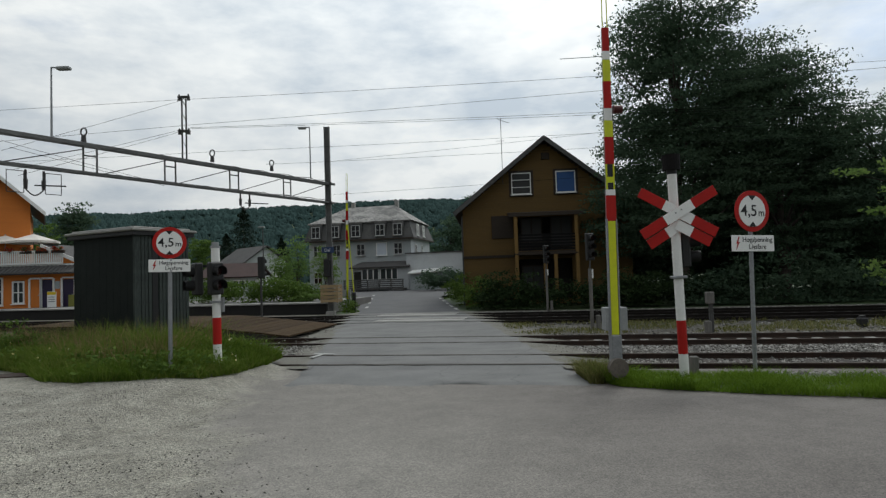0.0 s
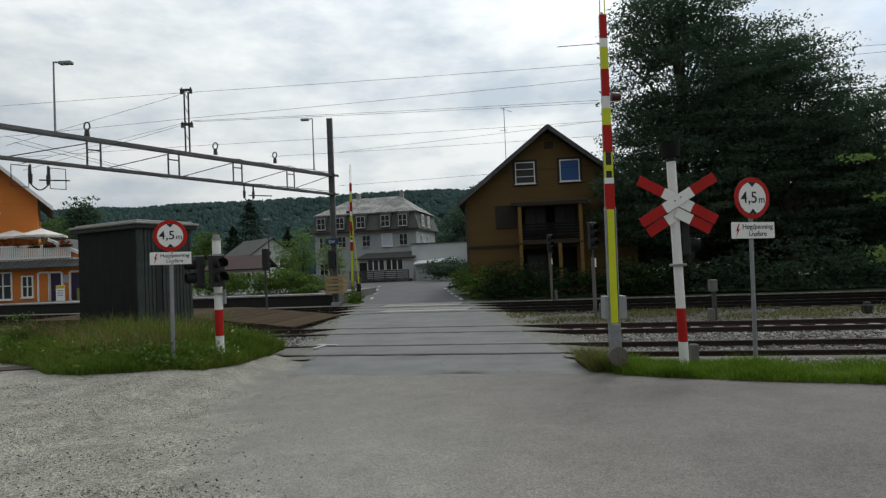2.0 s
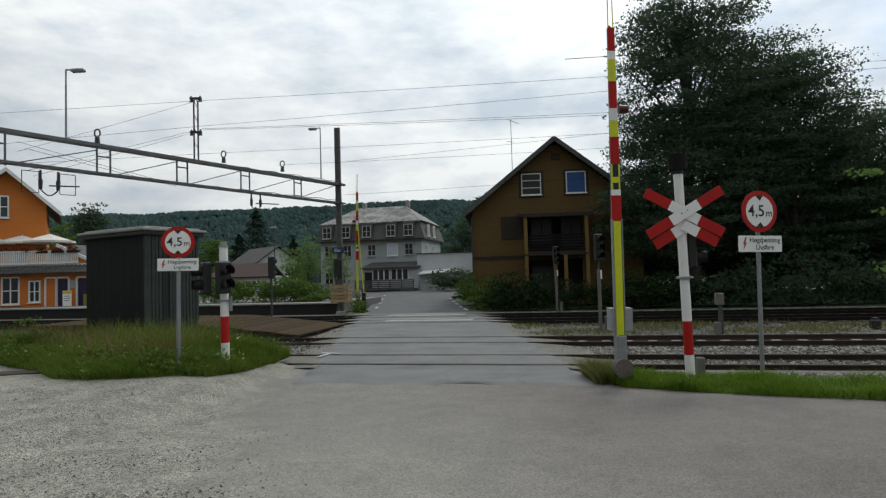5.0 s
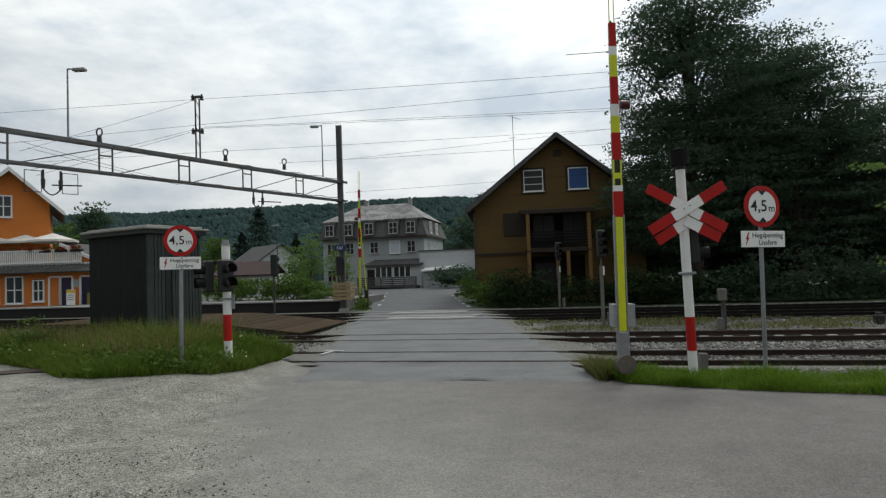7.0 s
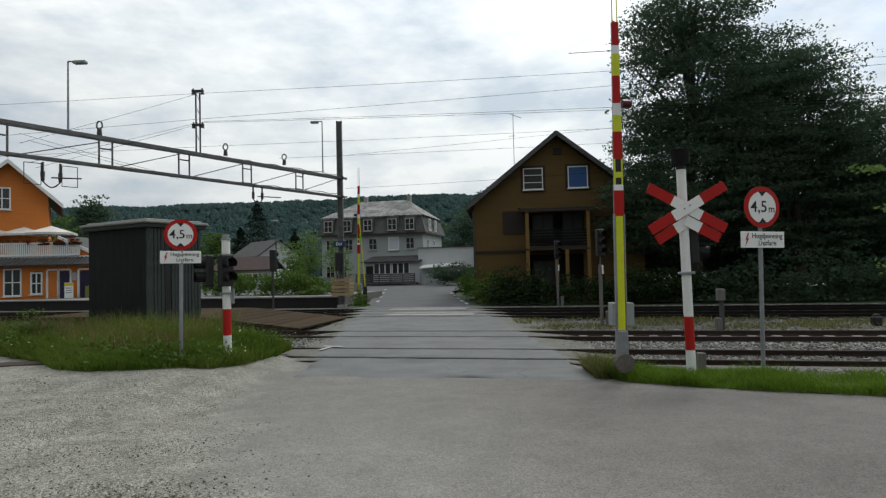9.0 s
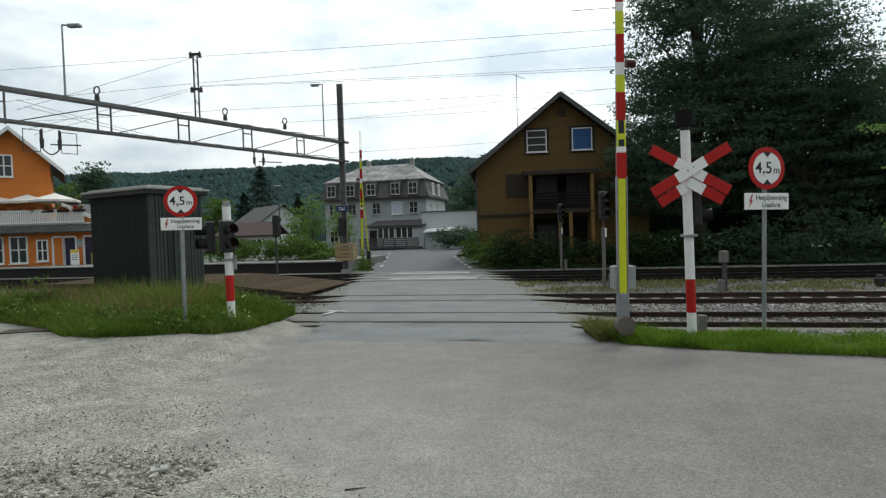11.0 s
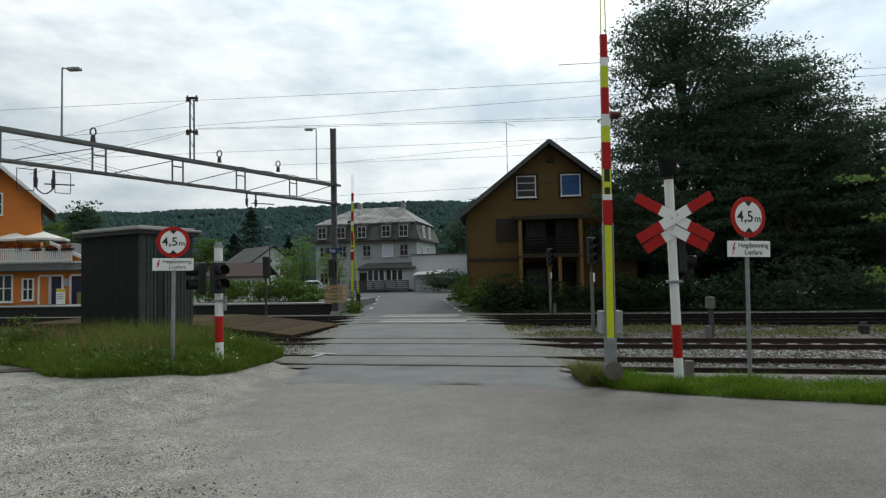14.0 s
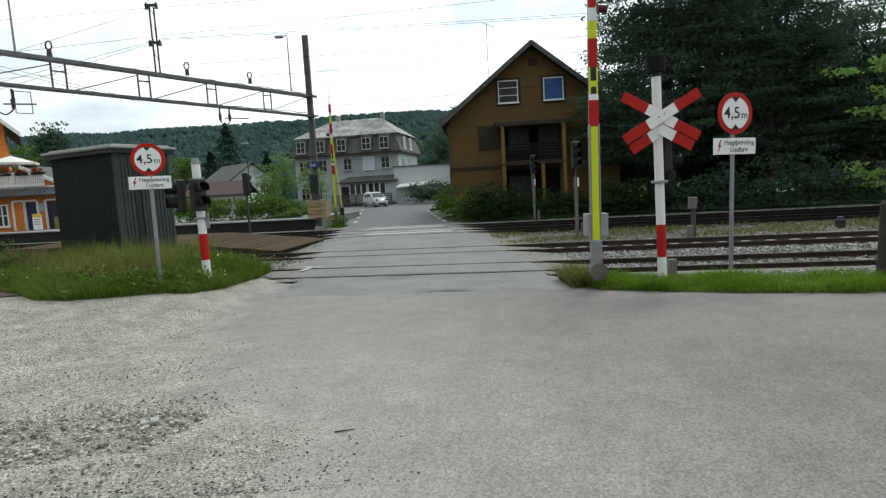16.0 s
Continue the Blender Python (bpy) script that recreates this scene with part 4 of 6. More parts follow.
def cafe():
    t = thing("station_house", pose(-26.3, 42.0, 0.35, 0, 0, 3), "orange wooden station house with a terrace over its porch", "house")
    # the main body: its gable end faces the tracks
    up = pose(-5.2, 3.2, 0, 0, 0, 31)            # the tall part stands askew behind the porch
    K, EZ, XA = 0.95, 8.15, -2.5             # XA: the gable's middle

    def gable(z):
        k = max(0.0, z - EZ) / K
        return (2 * XA + k, -k)

    clad(t, "front_wall", M_ORANGE, gable, 0, EZ - XA * K - 0.1, 0.17, [(-3.45, -2.35, 6.9, 8.6)], m=up)
    body = part("side_wall", box(B(), (-0.07, 5.2, 3.9), (0.14, 10, 7.6)), M_ORANGE, t)
    body.matrix_basis = up
    # added near-black box as the shade behind the gable window
    dark = part("painted_room_dark", box(B(), (XA, 1.2, 4.2), (4.6, 1.6, 7)), M_DARKROOM, t)
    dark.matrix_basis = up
    O, ZR = 0.95, EZ + 0.12 - XA * K
    bm = slab(B(), (O, -0.7, EZ + 0.12 - O * K), (O, 10, EZ + 0.12 - O * K), (XA, 10, ZR), (XA, -0.7, ZR), 0.14)
    slab(bm, (XA, -0.7, ZR), (XA, 10, ZR), (2 * XA - O, 10, EZ + 0.12 - O * K), (2 * XA - O, -0.7, EZ + 0.12 - O * K), 0.14)
    roof = part("roof", bm, M_ROOFDARK, t)
    roof.matrix_basis = up
    for e in (O + 0.04, 2 * XA - O - 0.04):
        zo = EZ + 0.16 - (O + 0.04) * K
        part("bargeboard", slab(B(), (e, -0.74, zo), (XA, -0.74, ZR + 0.04), (XA, -0.74, ZR - 0.28), (e, -0.74, zo - 0.32), -0.05 if e > XA else 0.05), M_WHITE, roof, "white bargeboard")
    window(t, -2.9, 7.75, 1.1, 1.7, 2, 2, m=up, bar=0.1)
    # porch under the terrace
    clad(t, "porch_wall", M_ORANGE, lambda z: (-12, 0.15), 0, 2.65, 0.17, [(-2.55, -0.95 - 0.7, 0, 2.2), (-1.05, -0.2, 0, 2.2), (-4.4, -3.6, 0.5, 2.1), (-6.3, -5.1, 0.3, 2.3)])
    part("porch_side", box(B(), (0.09, 2.0, 1.3), (0.12, 3.9, 2.6)), M_ORANGE, t)
    # near-black sheet stands in for the shade inside the porch
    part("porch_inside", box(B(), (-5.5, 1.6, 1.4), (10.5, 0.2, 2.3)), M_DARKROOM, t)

    def door(x, w, panel, label):
        d = part("door", box(B(), (x, 0.03, 1.08), (w - 0.2, 0.05, 2.1)), panel, t, label)
        bm = box(box(B(), (x - w / 2 + 0.04, -0.04, 1.1), (0.12, 0.1, 2.26)), (x + w / 2 - 0.04, -0.04, 1.1), (0.12, 0.1, 2.26))
        part("door_frame", box(bm, (x, -0.04, 2.26), (w - 0.16, 0.1, 0.12)), M_WHITE, d)
        part("door_handle", box(B(), (x + w * 0.3, -0.03, 1.05), (0.12, 0.06, 0.04)), M_STEEL, d)

    door(-2.85, 0.85, M_GLASSREFL, "glazed dark door leaf")
    door(-2.0, 0.95, M_PURPLE, "dark violet door leaf")
    door(-0.55, 1.0, M_PURPLE, "dark violet door")
    window(t, -4.0, 1.3, 0.85, 1.6, 2, 2, bar=0.1)
    window(t, -5.7, 1.4, 1.3, 2.0, 2, 2, bar=0.1)
    window(t, -7.4, 1.4, 1.3, 2.0, 2, 2, bar=0.1)
    part("notice", box(B(), (-1.32, -0.05, 1.75), (0.35, 0.03, 0.55)), M_GREYWALL, t)
    part("green_panel", box(B(), (-0.02, -0.16, 0.55), (0.9, 0.05, 0.95)), M_SHRUBPANEL, t, "yellow-green fence panel")
    pent = part("pent_roof", slab(B(), (-12, -0.75, 2.62), (0.5, -0.75, 2.62), (0.5, 0.3, 3.2), (-12, 0.3, 3.2), 0.1), M_ROOFDARK, t, "grey tiled pent roof")
    for i in range(42):
        part("tile_rib", slab(B(), (-12 + 0.3 * i - 0.06, -0.77, 2.66), (-12 + 0.3 * i + 0.06, -0.77, 2.66), (-12 + 0.3 * i + 0.06, 0.3, 3.24), (-12 + 0.3 * i - 0.06, 0.3, 3.24), 0.05), M_SLATE, pent)
    terr = part("terrace", box(B(), (-5.8, 2.0, 3.2), (12.2, 3.6, 0.14)), M_WHITE, t, "white terrace with lattice railing")
    part("railing_rail", box(box(B(), (-6.5, 0.12, 4.22), (11, 0.08, 0.09)), (-6.5, 0.12, 3.33), (11, 0.08, 0.12)), M_WHITE, terr)
    for i in range(74):
        part("baluster", box(B(), (-12 + 0.15 * i, 0.12, 3.78), (0.1, 0.03, 0.82)), M_WHITE, terr)
    part("sloping_board", slab(B(), (-2.6, 0.22, 4.75), (0.35, 0.22, 3.35), (0.35, 0.22, 3.1), (-2.6, 0.22, 4.5), 0.1), M_WHITE, t)
    part("end_wall", prism(B(), [(-3.0, 3.3), (0.1, 3.3), (-3.0, 4.6)], 0.1, Matrix.Translation((0, 0.4, 0))), M_ORANGE, t)
    part("side_roof", slab(B(), (0.4, 0.3, 3.3), (0.4, 5.0, 3.3), (-2.8, 5.0, 4.8), (-2.8, 0.3, 4.8), 0.08), M_ROOFDARK, t)
    return t


M_SHRUBPANEL = mat("yellow_green_panel", (0.22, 0.22, 0.05), (0.16, 0.17, 0.04), bump=0.1)
cafe()
M_CANVAS = mat("pale_canvas", (0.72, 0.68, 0.62), (0.6, 0.55, 0.5), rough=0.9, bump=0.05)


def parasol(x, y, z, r, h):
    t = thing("parasol", pose(x, y, z), "open cream parasol on the cafe terrace", "parasol", "parasols on the terrace")
    part("pole", rod(B(), (0, 0, 0), (0, 0, h + 0.1), 0.03, n=8), M_STEEL, t)
    bm = B()
    ring = [bm.verts.new((r * math.cos(k * math.pi / 4), r * math.sin(k * math.pi / 4), h - 0.55)) for k in range(8)]
    low = [bm.verts.new((v.co.x, v.co.y, v.co.z - 0.16)) for v in ring]
    tip = bm.verts.new((0, 0, h))
    for k in range(8):
        bm.faces.new((ring[k], ring[(k + 1) % 8], tip))
        bm.faces.new((low[k], low[(k + 1) % 8], ring[(k + 1) % 8], ring[k]))
    part("canopy", bm, M_CANVAS, t)


for x, y in ((-32.6, 43.6), (-30.2, 43.2), (-34.8, 43.4)):
    parasol(x, y, 3.62, 1.7, 2.3)


def shed():
    """A dark hut with ribbed walls and a flat felt roof with pale fascia."""
    t = thing("trackside_hut", pose(-7.6, 14.45, 0.15, 0, 0, -27.5), "dark green-black equipment hut with flat pale-edged roof", "hut")
    L, Wd, H = 2.51, 1.55, 3.12
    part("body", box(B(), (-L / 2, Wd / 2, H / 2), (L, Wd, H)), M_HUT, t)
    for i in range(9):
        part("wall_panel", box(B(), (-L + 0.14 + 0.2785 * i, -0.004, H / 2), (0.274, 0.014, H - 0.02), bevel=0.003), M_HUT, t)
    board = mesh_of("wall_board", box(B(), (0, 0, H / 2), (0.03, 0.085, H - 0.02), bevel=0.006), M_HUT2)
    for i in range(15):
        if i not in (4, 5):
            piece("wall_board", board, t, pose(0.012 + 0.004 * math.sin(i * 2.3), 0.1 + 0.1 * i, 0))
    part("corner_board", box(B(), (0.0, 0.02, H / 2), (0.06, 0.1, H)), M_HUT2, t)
    part("door_gap", box(B(), (0.006, 0.55, 1.5), (0.016, 0.16, 2.9), bevel=0.003), M_BLACK, t)
    part("roof_slab", box(B(), (-L / 2, Wd / 2, H + 0.03), (L + 0.24, Wd + 0.24, 0.1), bevel=0.01), M_BLACK, t, "dark roof underside")
    part("roof_edge", box(B(), (-L / 2, Wd / 2, H + 0.12), (L + 0.34, Wd + 0.34, 0.07), bevel=0.02), M_CONCRETE, t, "pale grey roof edge")
    part("roof_crown", box(B(), (-L / 2, Wd / 2, H + 0.18), (L + 0.1, Wd + 0.1, 0.05), bevel=0.02), M_CONCRETE, t, "low felted crown of the roof")


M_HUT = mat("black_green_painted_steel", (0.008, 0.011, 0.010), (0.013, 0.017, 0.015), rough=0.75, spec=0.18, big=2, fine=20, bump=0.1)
# end wall boards and corner board are paler than the hut's front
M_HUT2 = mat("grey_green_cladding", (0.065, 0.077, 0.071), (0.026, 0.032, 0.030), rough=0.8, spec=0.2, big=3, fine=20, stretch=(1, 1, 0.3), bump=0.1)
shed()


def small_house():
    t = thing("small_house", pose(-24.2, 80, 0.3, 0, 0, 42), "white wooden house with a dark grey roof", "house")
    part("body", box(B(), (0, 4.5, 2.05), (5.6, 9, 4.1)), M_WHITEWALL, t)
    part("gable", prism(B(), [(-2.8, 4.1), (2.8, 4.1), (0, 6.0)], 9.0, Matrix.Translation((0, 4.5, 0))), M_WHITEWALL, t)
    bm = B()
    slab(bm, (-3.3, -0.4, 3.85), (0, -0.4, 6.15), (0, 9.4, 6.15), (-3.3, 9.4, 3.85), -0.15)
    slab(bm, (0, -0.4, 6.15), (3.3, -0.4, 3.85), (3.3, 9.4, 3.85), (0, 9.4, 6.15), -0.15)
    part("roof", bm, M_ROOFDARK, t)
    for x in (-1.3, 1.3):
        window(t, x, 2.6, 0.9, 1.2, 2, 2, bar=0.1)


small_house()


def red_roof_house():
    t = thing("outbuilding", pose(-22.0, 60, 0.4, 0, 0, 4), "low outbuilding with a dull brown-red roof", "outbuilding")
    part("body", box(B(), (0, 2.5, 1.0), (6.0, 5, 2.0)), M_WHITEWALL, t)
    part("roof", slab(slab(B(), (-3.3, -0.4, 1.95), (3.3, -0.4, 1.95), (2.6, 2.5, 3.4), (-2.6, 2.5, 3.4), 0.12), (3.3, 5.4, 1.95), (-3.3, 5.4, 1.95), (-2.6, 2.5, 3.4), (2.6, 2.5, 3.4), 0.12), M_ROOFRED, t)
    for x in (-1.5, 1.0):
        window(t, x, 1.2, 1.2, 0.8, 2, 1, bar=0.08)


red_roof_house()

# ---- platform, gantry, overhead line ----
M_PLATFORM = mat("platform_paving", (0.20, 0.195, 0.185), (0.14, 0.135, 0.13), big=0.8, fine=20, bump=0.2)
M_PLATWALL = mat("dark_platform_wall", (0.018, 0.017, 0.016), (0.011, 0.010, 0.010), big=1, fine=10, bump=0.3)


def platform():
    t = thing("station_platform", pose(0, 32.6, 0, 0, 0, math.degrees(TURN)), "long low station platform with a pale stone edge", "platform", "", "structure")
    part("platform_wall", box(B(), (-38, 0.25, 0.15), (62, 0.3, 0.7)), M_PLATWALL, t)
    part("platform_top", box(B(), (-38, 4.4, 0.24), (62, 8.0, 0.6)), M_PLATFORM, t)
    me = mesh_of("edge_slab", box(B(), (0, 0.3, 0.55), (0.99, 0.62, 0.09), bevel=0.01), M_CONCRETE)
    for i in range(62):
        piece("edge_slab", me, t, Matrix.Translation((-68.4 + i, 0, 0)))


platform()

M_PLANK = mat("grey_brown_planks", (0.080, 0.054, 0.031), (0.040, 0.028, 0.017), rough=0.95, spec=0.1, big=1.5, fine=16, stretch=(1, 8, 1), contrast=0.6, bump=0.3, spread=0.2)


def boardwalk():
    t = thing("boardwalk", pose(-5.0, 22.5, 0.07, 0, 0, math.degrees(TURN)), "weathered brown plank ramp between the tracks", "ramp")
    me = mesh_of("plank", box(B(), (0, 0, 0), (0.23, 4.5, 0.06), bevel=0.008), M_PLANK)
    for i in range(46):
        x = -0.245 * i - 0.1
        up = min(0.42, 0.42 * i / 17)
        piece("plank", me, t, pose(x, 0.03 * math.sin(i * 5.1), up + 0.004 * math.sin(i * 3.3), 0, 5.7 if i < 17 else 0, 0.4 * math.sin(i * 2.7)))
    for y in (-2.18, 2.18):
        part("beam", prism(B(), [(0.0, -0.16), (-11.2, -0.16), (-11.2, 0.38), (-4.2, 0.38), (-0.1, -0.03)], 0.14, Matrix.Translation((0, y, 0))), M_TIMBER, t)


boardwalk()

GA, GB = Vector((-6.4, 33.0, 0)), Vector((-16.9, 15.9, 0))    # feet of the gantry's masts


def gantry():
    t = thing("catenary_gantry", Matrix(), "grey steel gantry with a truss beam over the tracks", "gantry")
    d = (GB - GA).normalized()
    n = Vector((-d.y, d.x, 0))

    def at(s, z, side=0.0):
        p = GA + d * s + n * side
        return Vector((p.x, p.y, z + 0.1 - 0.013 * s))

    L = (GB - GA).length
    for foot, hgt in ((GA, 10.55), (GB, 10.2)):
        bm = B()
        for s in (-1, 1):
            box(bm, (foot.x + 0.13 * s, foot.y, hgt / 2), (0.045, 0.24, hgt))
        box(bm, (foot.x, foot.y, hgt / 2), (0.22, 0.02, hgt))
        for k in range(12):
            box(bm, (foot.x, foot.y - 0.11, 0.5 + k * 0.82), (0.22, 0.012, 0.1))
        m = part("mast", bm, M_MASTSTEEL, t, "tall grey steel mast")
        part("footing", box(B(), (foot.x, foot.y, -0.02), (0.5, 0.5, 0.3), bevel=0.04), M_CONCRETE, m)
        for z in (6.22, 7.3):
            part("bracket", box(B(), (foot.x, foot.y, z), (0.44, 0.4, 0.12)), M_DARKSTEEL, m)

    def chord(z, th):
        bm = B()
        for s in (-0.16, 0.16):
            p, q = at(-0.4, z, s), at(L + 0.3, z, s)
            mid = (p + q) / 2
            box(bm, mid, ((q - p).length, 0.05, th), rz=math.atan2(d.y, d.x))
        k = int(L / 0.8)
        for i in range(k):
            a, b = at(i * L / k, z + th * 0.3, -0.16 if i % 2 else 0.16), at((i + 1) * L / k, z + th * 0.3, 0.16 if i % 2 else -0.16)
            rod(bm, a, b, 0.018, n=5)
        return bm

    part("top_chord", chord(7.32, 0.13), M_MASTSTEEL, t)
    part("bottom_chord", chord(6.26, 0.09), M_MASTSTEEL, t)
    for s in (2.95, 6.3, 9.6, 12.9, 16.4):
        bm = B()
        for o in (-0.25, 0.25):
            for sd in (-0.14,):
                rod(bm, at(s + o, 6.26, sd), at(s + o, 7.32, sd), 0.036, n=6)
        for z in (6.32, 7.0):
            rod(bm, at(s - 0.25, z, -0.14), at(s + 0.25, z, -0.14), 0.03, n=6)
        part("truss_frame", bm, M_MASTSTEEL, t)
    for i, (s0, s1) in enumerate(((0, 2.7), (3.2, 6.0), (6.6, 9.3), (9.9, 12.6), (13.2, 16.1))):
        a, b = 7.2, 6.3
        part("tie_rod", rod(B(), at(s0, a), at(s1, b), 0.02, n=5), M_DARKSTEEL, t)
    # line post on the beam
    s = 9.0
    bm = B()
    for o in (-0.1, 0.1):
        rod(bm, at(s + o, 7.35), at(s + o, 10.05), 0.035, n=6)
    for z in (7.9, 8.5, 9.1, 9.7):
        rod(bm, at(s - 0.1, z), at(s + 0.1, z + 0.3), 0.015, n=5)
    post = part("line_post", bm, M_DARKSTEEL, t)
    for z in (10.12, 8.62):
        part("crossarm", box(B(), at(s, z), (0.5, 0.14, 0.09)), M_DARKSTEEL, post)
        for o in (-0.2, 0.2):
            q = at(s, z + 0.02)
            part("insulator", rod(rod(B(), (q.x + o, q.y, q.z - 0.16), (q.x + o, q.y, q.z - 0.06), 0.085, 0.05, 10), (q.x + o, q.y, q.z - 0.06), (q.x + o, q.y, q.z + 0.1), 0.06, 0.03, 10), M_INSUL, post)
    # hanging and standing insulator frames
    for s in (4.1, 7.6, 13.2):
        bm = B()
        p = at(s, 7.45)
        rod(bm, p, p + Vector((0, 0, 0.24)), 0.1, 0.08, 8)
        ring = [p + Vector((0.11 * math.cos(a), 0, 0.4 + 0.15 * math.sin(a))) for a in [k * math.pi / 6 for k in range(12)]]
        for k in range(12):
            rod(bm, ring[k], ring[(k + 1) % 12], 0.03, n=5)
        part("standing_insulator", bm, M_INSUL, t)
    for s, big in ((5.8, 0.9), (14.85, 0.95)):
        bm = B()
        for o in (-0.3 * big, 0.3 * big):
            p = at(s + o, 6.2)
            rod(bm, p, p - Vector((0, 0, 0.35 * big)), 0.04, n=6)
            rod(bm, p - Vector((0, 0, 0.35 * big)), p - Vector((0, 0, 0.7 * big)), 0.075, 0.06, n=8)
        pts = [at(s - 0.3 * big + 0.6 * big * k / 8, 6.2 - 0.7 * big - 0.22 * big * math.sin(math.pi * k / 8)) for k in range(9)]
        for k in range(8):
            rod(bm, pts[k], pts[k + 1], 0.025, n=5)
        h = part("hanging_insulator", bm, M_INSUL, t)
        p = at(s, 6.2 - 0.55 * big)
        q = p + Vector((1.9 * big * 0.7, -0.3, -0.12))
        part("cantilever", rod(B(), p, q, 0.025, n=6), M_DARKSTEEL, h)
        if s > 10:
            # square wire guards on both sides of the insulator
            for e in (-0.75, 0.75):
                bm = B()
                c = [at(s + e * (0.45 if k in (0, 3) else 1.15), 6.14 if k < 2 else 5.4) for k in range(4)]
                for k in range(4):
                    rod(bm, c[k], c[(k + 1) % 4], 0.014, n=5)
                part("wire_guard", bm, M_DARKSTEEL, h)
    # lamps that stand on the beam
    for s, hgt, reach in ((1.35, 2.85, -0.55), (14.3, 2.65, 0.6)):
        p = at(s, 7.35)
        lamp = part("lamp_pole", rod(rod(B(), p, p + Vector((0, 0, hgt)), 0.04, 0.028, 8), p + Vector((0, 0, hgt)), p + Vector((reach * 0.4, 0, hgt - 0.02)), 0.03, n=6), M_STEEL, t)
        part("lamp_head", box(B(), p + Vector((reach * 0.75, 0, hgt - 0.05)), (abs(reach) * 0.8, 0.22, 0.12), bevel=0.03), M_GREYBOX, lamp, "grey street lamp head")


M_MASTSTEEL = mat("grey_painted_steel", (0.17, 0.17, 0.165), (0.10, 0.10, 0.098), rough=0.6, metal=0.2, big=2, fine=20, bump=0.1)
M_INSUL = mat("dark_glazed_insulator", (0.05, 0.045, 0.045), (0.035, 0.03, 0.03), rough=0.3, bump=0)
gantry()


def station_name_sign():
    t = thing("station_sign", pose(-6.46, 32.8, 0, 0, 0, -4), "dark blue station name sign on the gantry mast", "sign")
    b = part("board", box(B(), (0, 0, 3.55), (0.7, 0.05, 0.34), bevel=0.01), M_BLUE, t)
    text_part("Dal", 0.24, M_SIGNWHITE, b, pose(-0.02, -0.03, 3.54, 90, 0, 0))
    part("signal_box", box(B(), (-0.05, -0.02, 2.55), (0.34, 0.3, 1.0), bevel=0.03), M_BLACK, t, "black box under the sign")


M_BLUE = mat("dark_blue_sign_sheet", (0.02, 0.045, 0.12), (0.018, 0.04, 0.1), rough=0.4, bump=0)
station_name_sign()


M_WIRE = mat("sooty_copper_wire", (0.012, 0.012, 0.012), (0.02, 0.02, 0.02), rough=0.95, spec=0.05, bump=0)


def cable(name, pts, r, sag=0.0, n=14):
    """A thin wire along points; sag in the middle of each stretch."""
    cu = bpy.data.curves.new(name, "CURVE")
    cu.dimensions, cu.bevel_depth, cu.bevel_resolution = "3D", r, 1
    sp = cu.splines.new("POLY")
    out = []
    for p, q in zip(pts, pts[1:]):
        p, q = Vector(p), Vector(q)
        for i in range(n + 1):
            a = i / n
            out.append(p.lerp(q, a) - Vector((0, 0, 4 * sag * a * (1 - a))))
    sp.points.add(len(out) - 1)
    for s, p in zip(sp.points, out):
        s.co = (*p, 1)
    cu.materials.append(M_WIRE)
    return tagged(new(name, cu), "thin dark overhead railway wire", "cable", "overhead wires")


def far_along(p, dx, dy, dz):
    return (p[0] + dx, p[1] + dy, p[2] + dz)


cable("overhead_wire", [(-39.48, 27.38, 10.01), (-11.06, 25.30, 9.99), (6.70, 24.00, 9.98), (45.77, 21.14, 9.96)], 0.007, 0.03)
cable("overhead_wire", [(-38.83, 27.38, 8.04), (-10.83, 25.30, 8.86), (6.67, 24.00, 9.37), (45.17, 21.14, 10.49)], 0.007, 0.03)
cable("overhead_wire", [(-10.83, 25.30, 8.74), (6.41, 23.20, 8.26), (44.34, 18.58, 7.20)], 0.007, 0.03)
cable("overhead_wire", [(-10.88, 25.40, 8.72), (6.43, 23.30, 8.19), (44.51, 18.68, 7.02)], 0.007, 0.03)
cable("overhead_wire", [(-40.72, 30.90, 8.43), (-11.26, 28.50, 8.35), (7.15, 27.00, 8.30), (47.65, 23.70, 8.19)], 0.007, 0.03)
cable("overhead_wire", [(-5.50, 31.00, 8.21), (7.81, 29.50, 8.88), (37.09, 26.20, 10.35)], 0.007, 0.03)
cable("overhead_wire", [(-5.70, 31.00, 6.41), (6.18, 29.00, 6.55), (32.32, 24.60, 6.86)], 0.007, 0.03)
cable("overhead_wire", [(-8.84, 29.60, 7.86), (7.52, 28.50, 7.93), (43.51, 26.08, 8.08)], 0.007, 0.03)
cable("stay_wire", [(-15.07, 20.00, 6.77), (-11.13, 25.30, 9.97)], 0.007, 0.02)
cable("stay_wire", [(-14.32, 19.50, 5.99), (-11.15, 25.30, 8.68)], 0.007, 0.02)
cable("stay_wire", [(-14.06, 19.40, 5.77), (-11.20, 25.40, 8.63)], 0.007, 0.02)
cable("stay_wire", [(-14.77, 19.60, 7.02), (-11.58, 23.50, 6.14)], 0.007, 0.02)
cable("stay_wire", [(-14.34, 19.40, 6.73), (-11.36, 24.00, 6.02)], 0.007, 0.02)

# ---- trees, hedges, grass, loose stones ----
rng = np.random.default_rng(7)


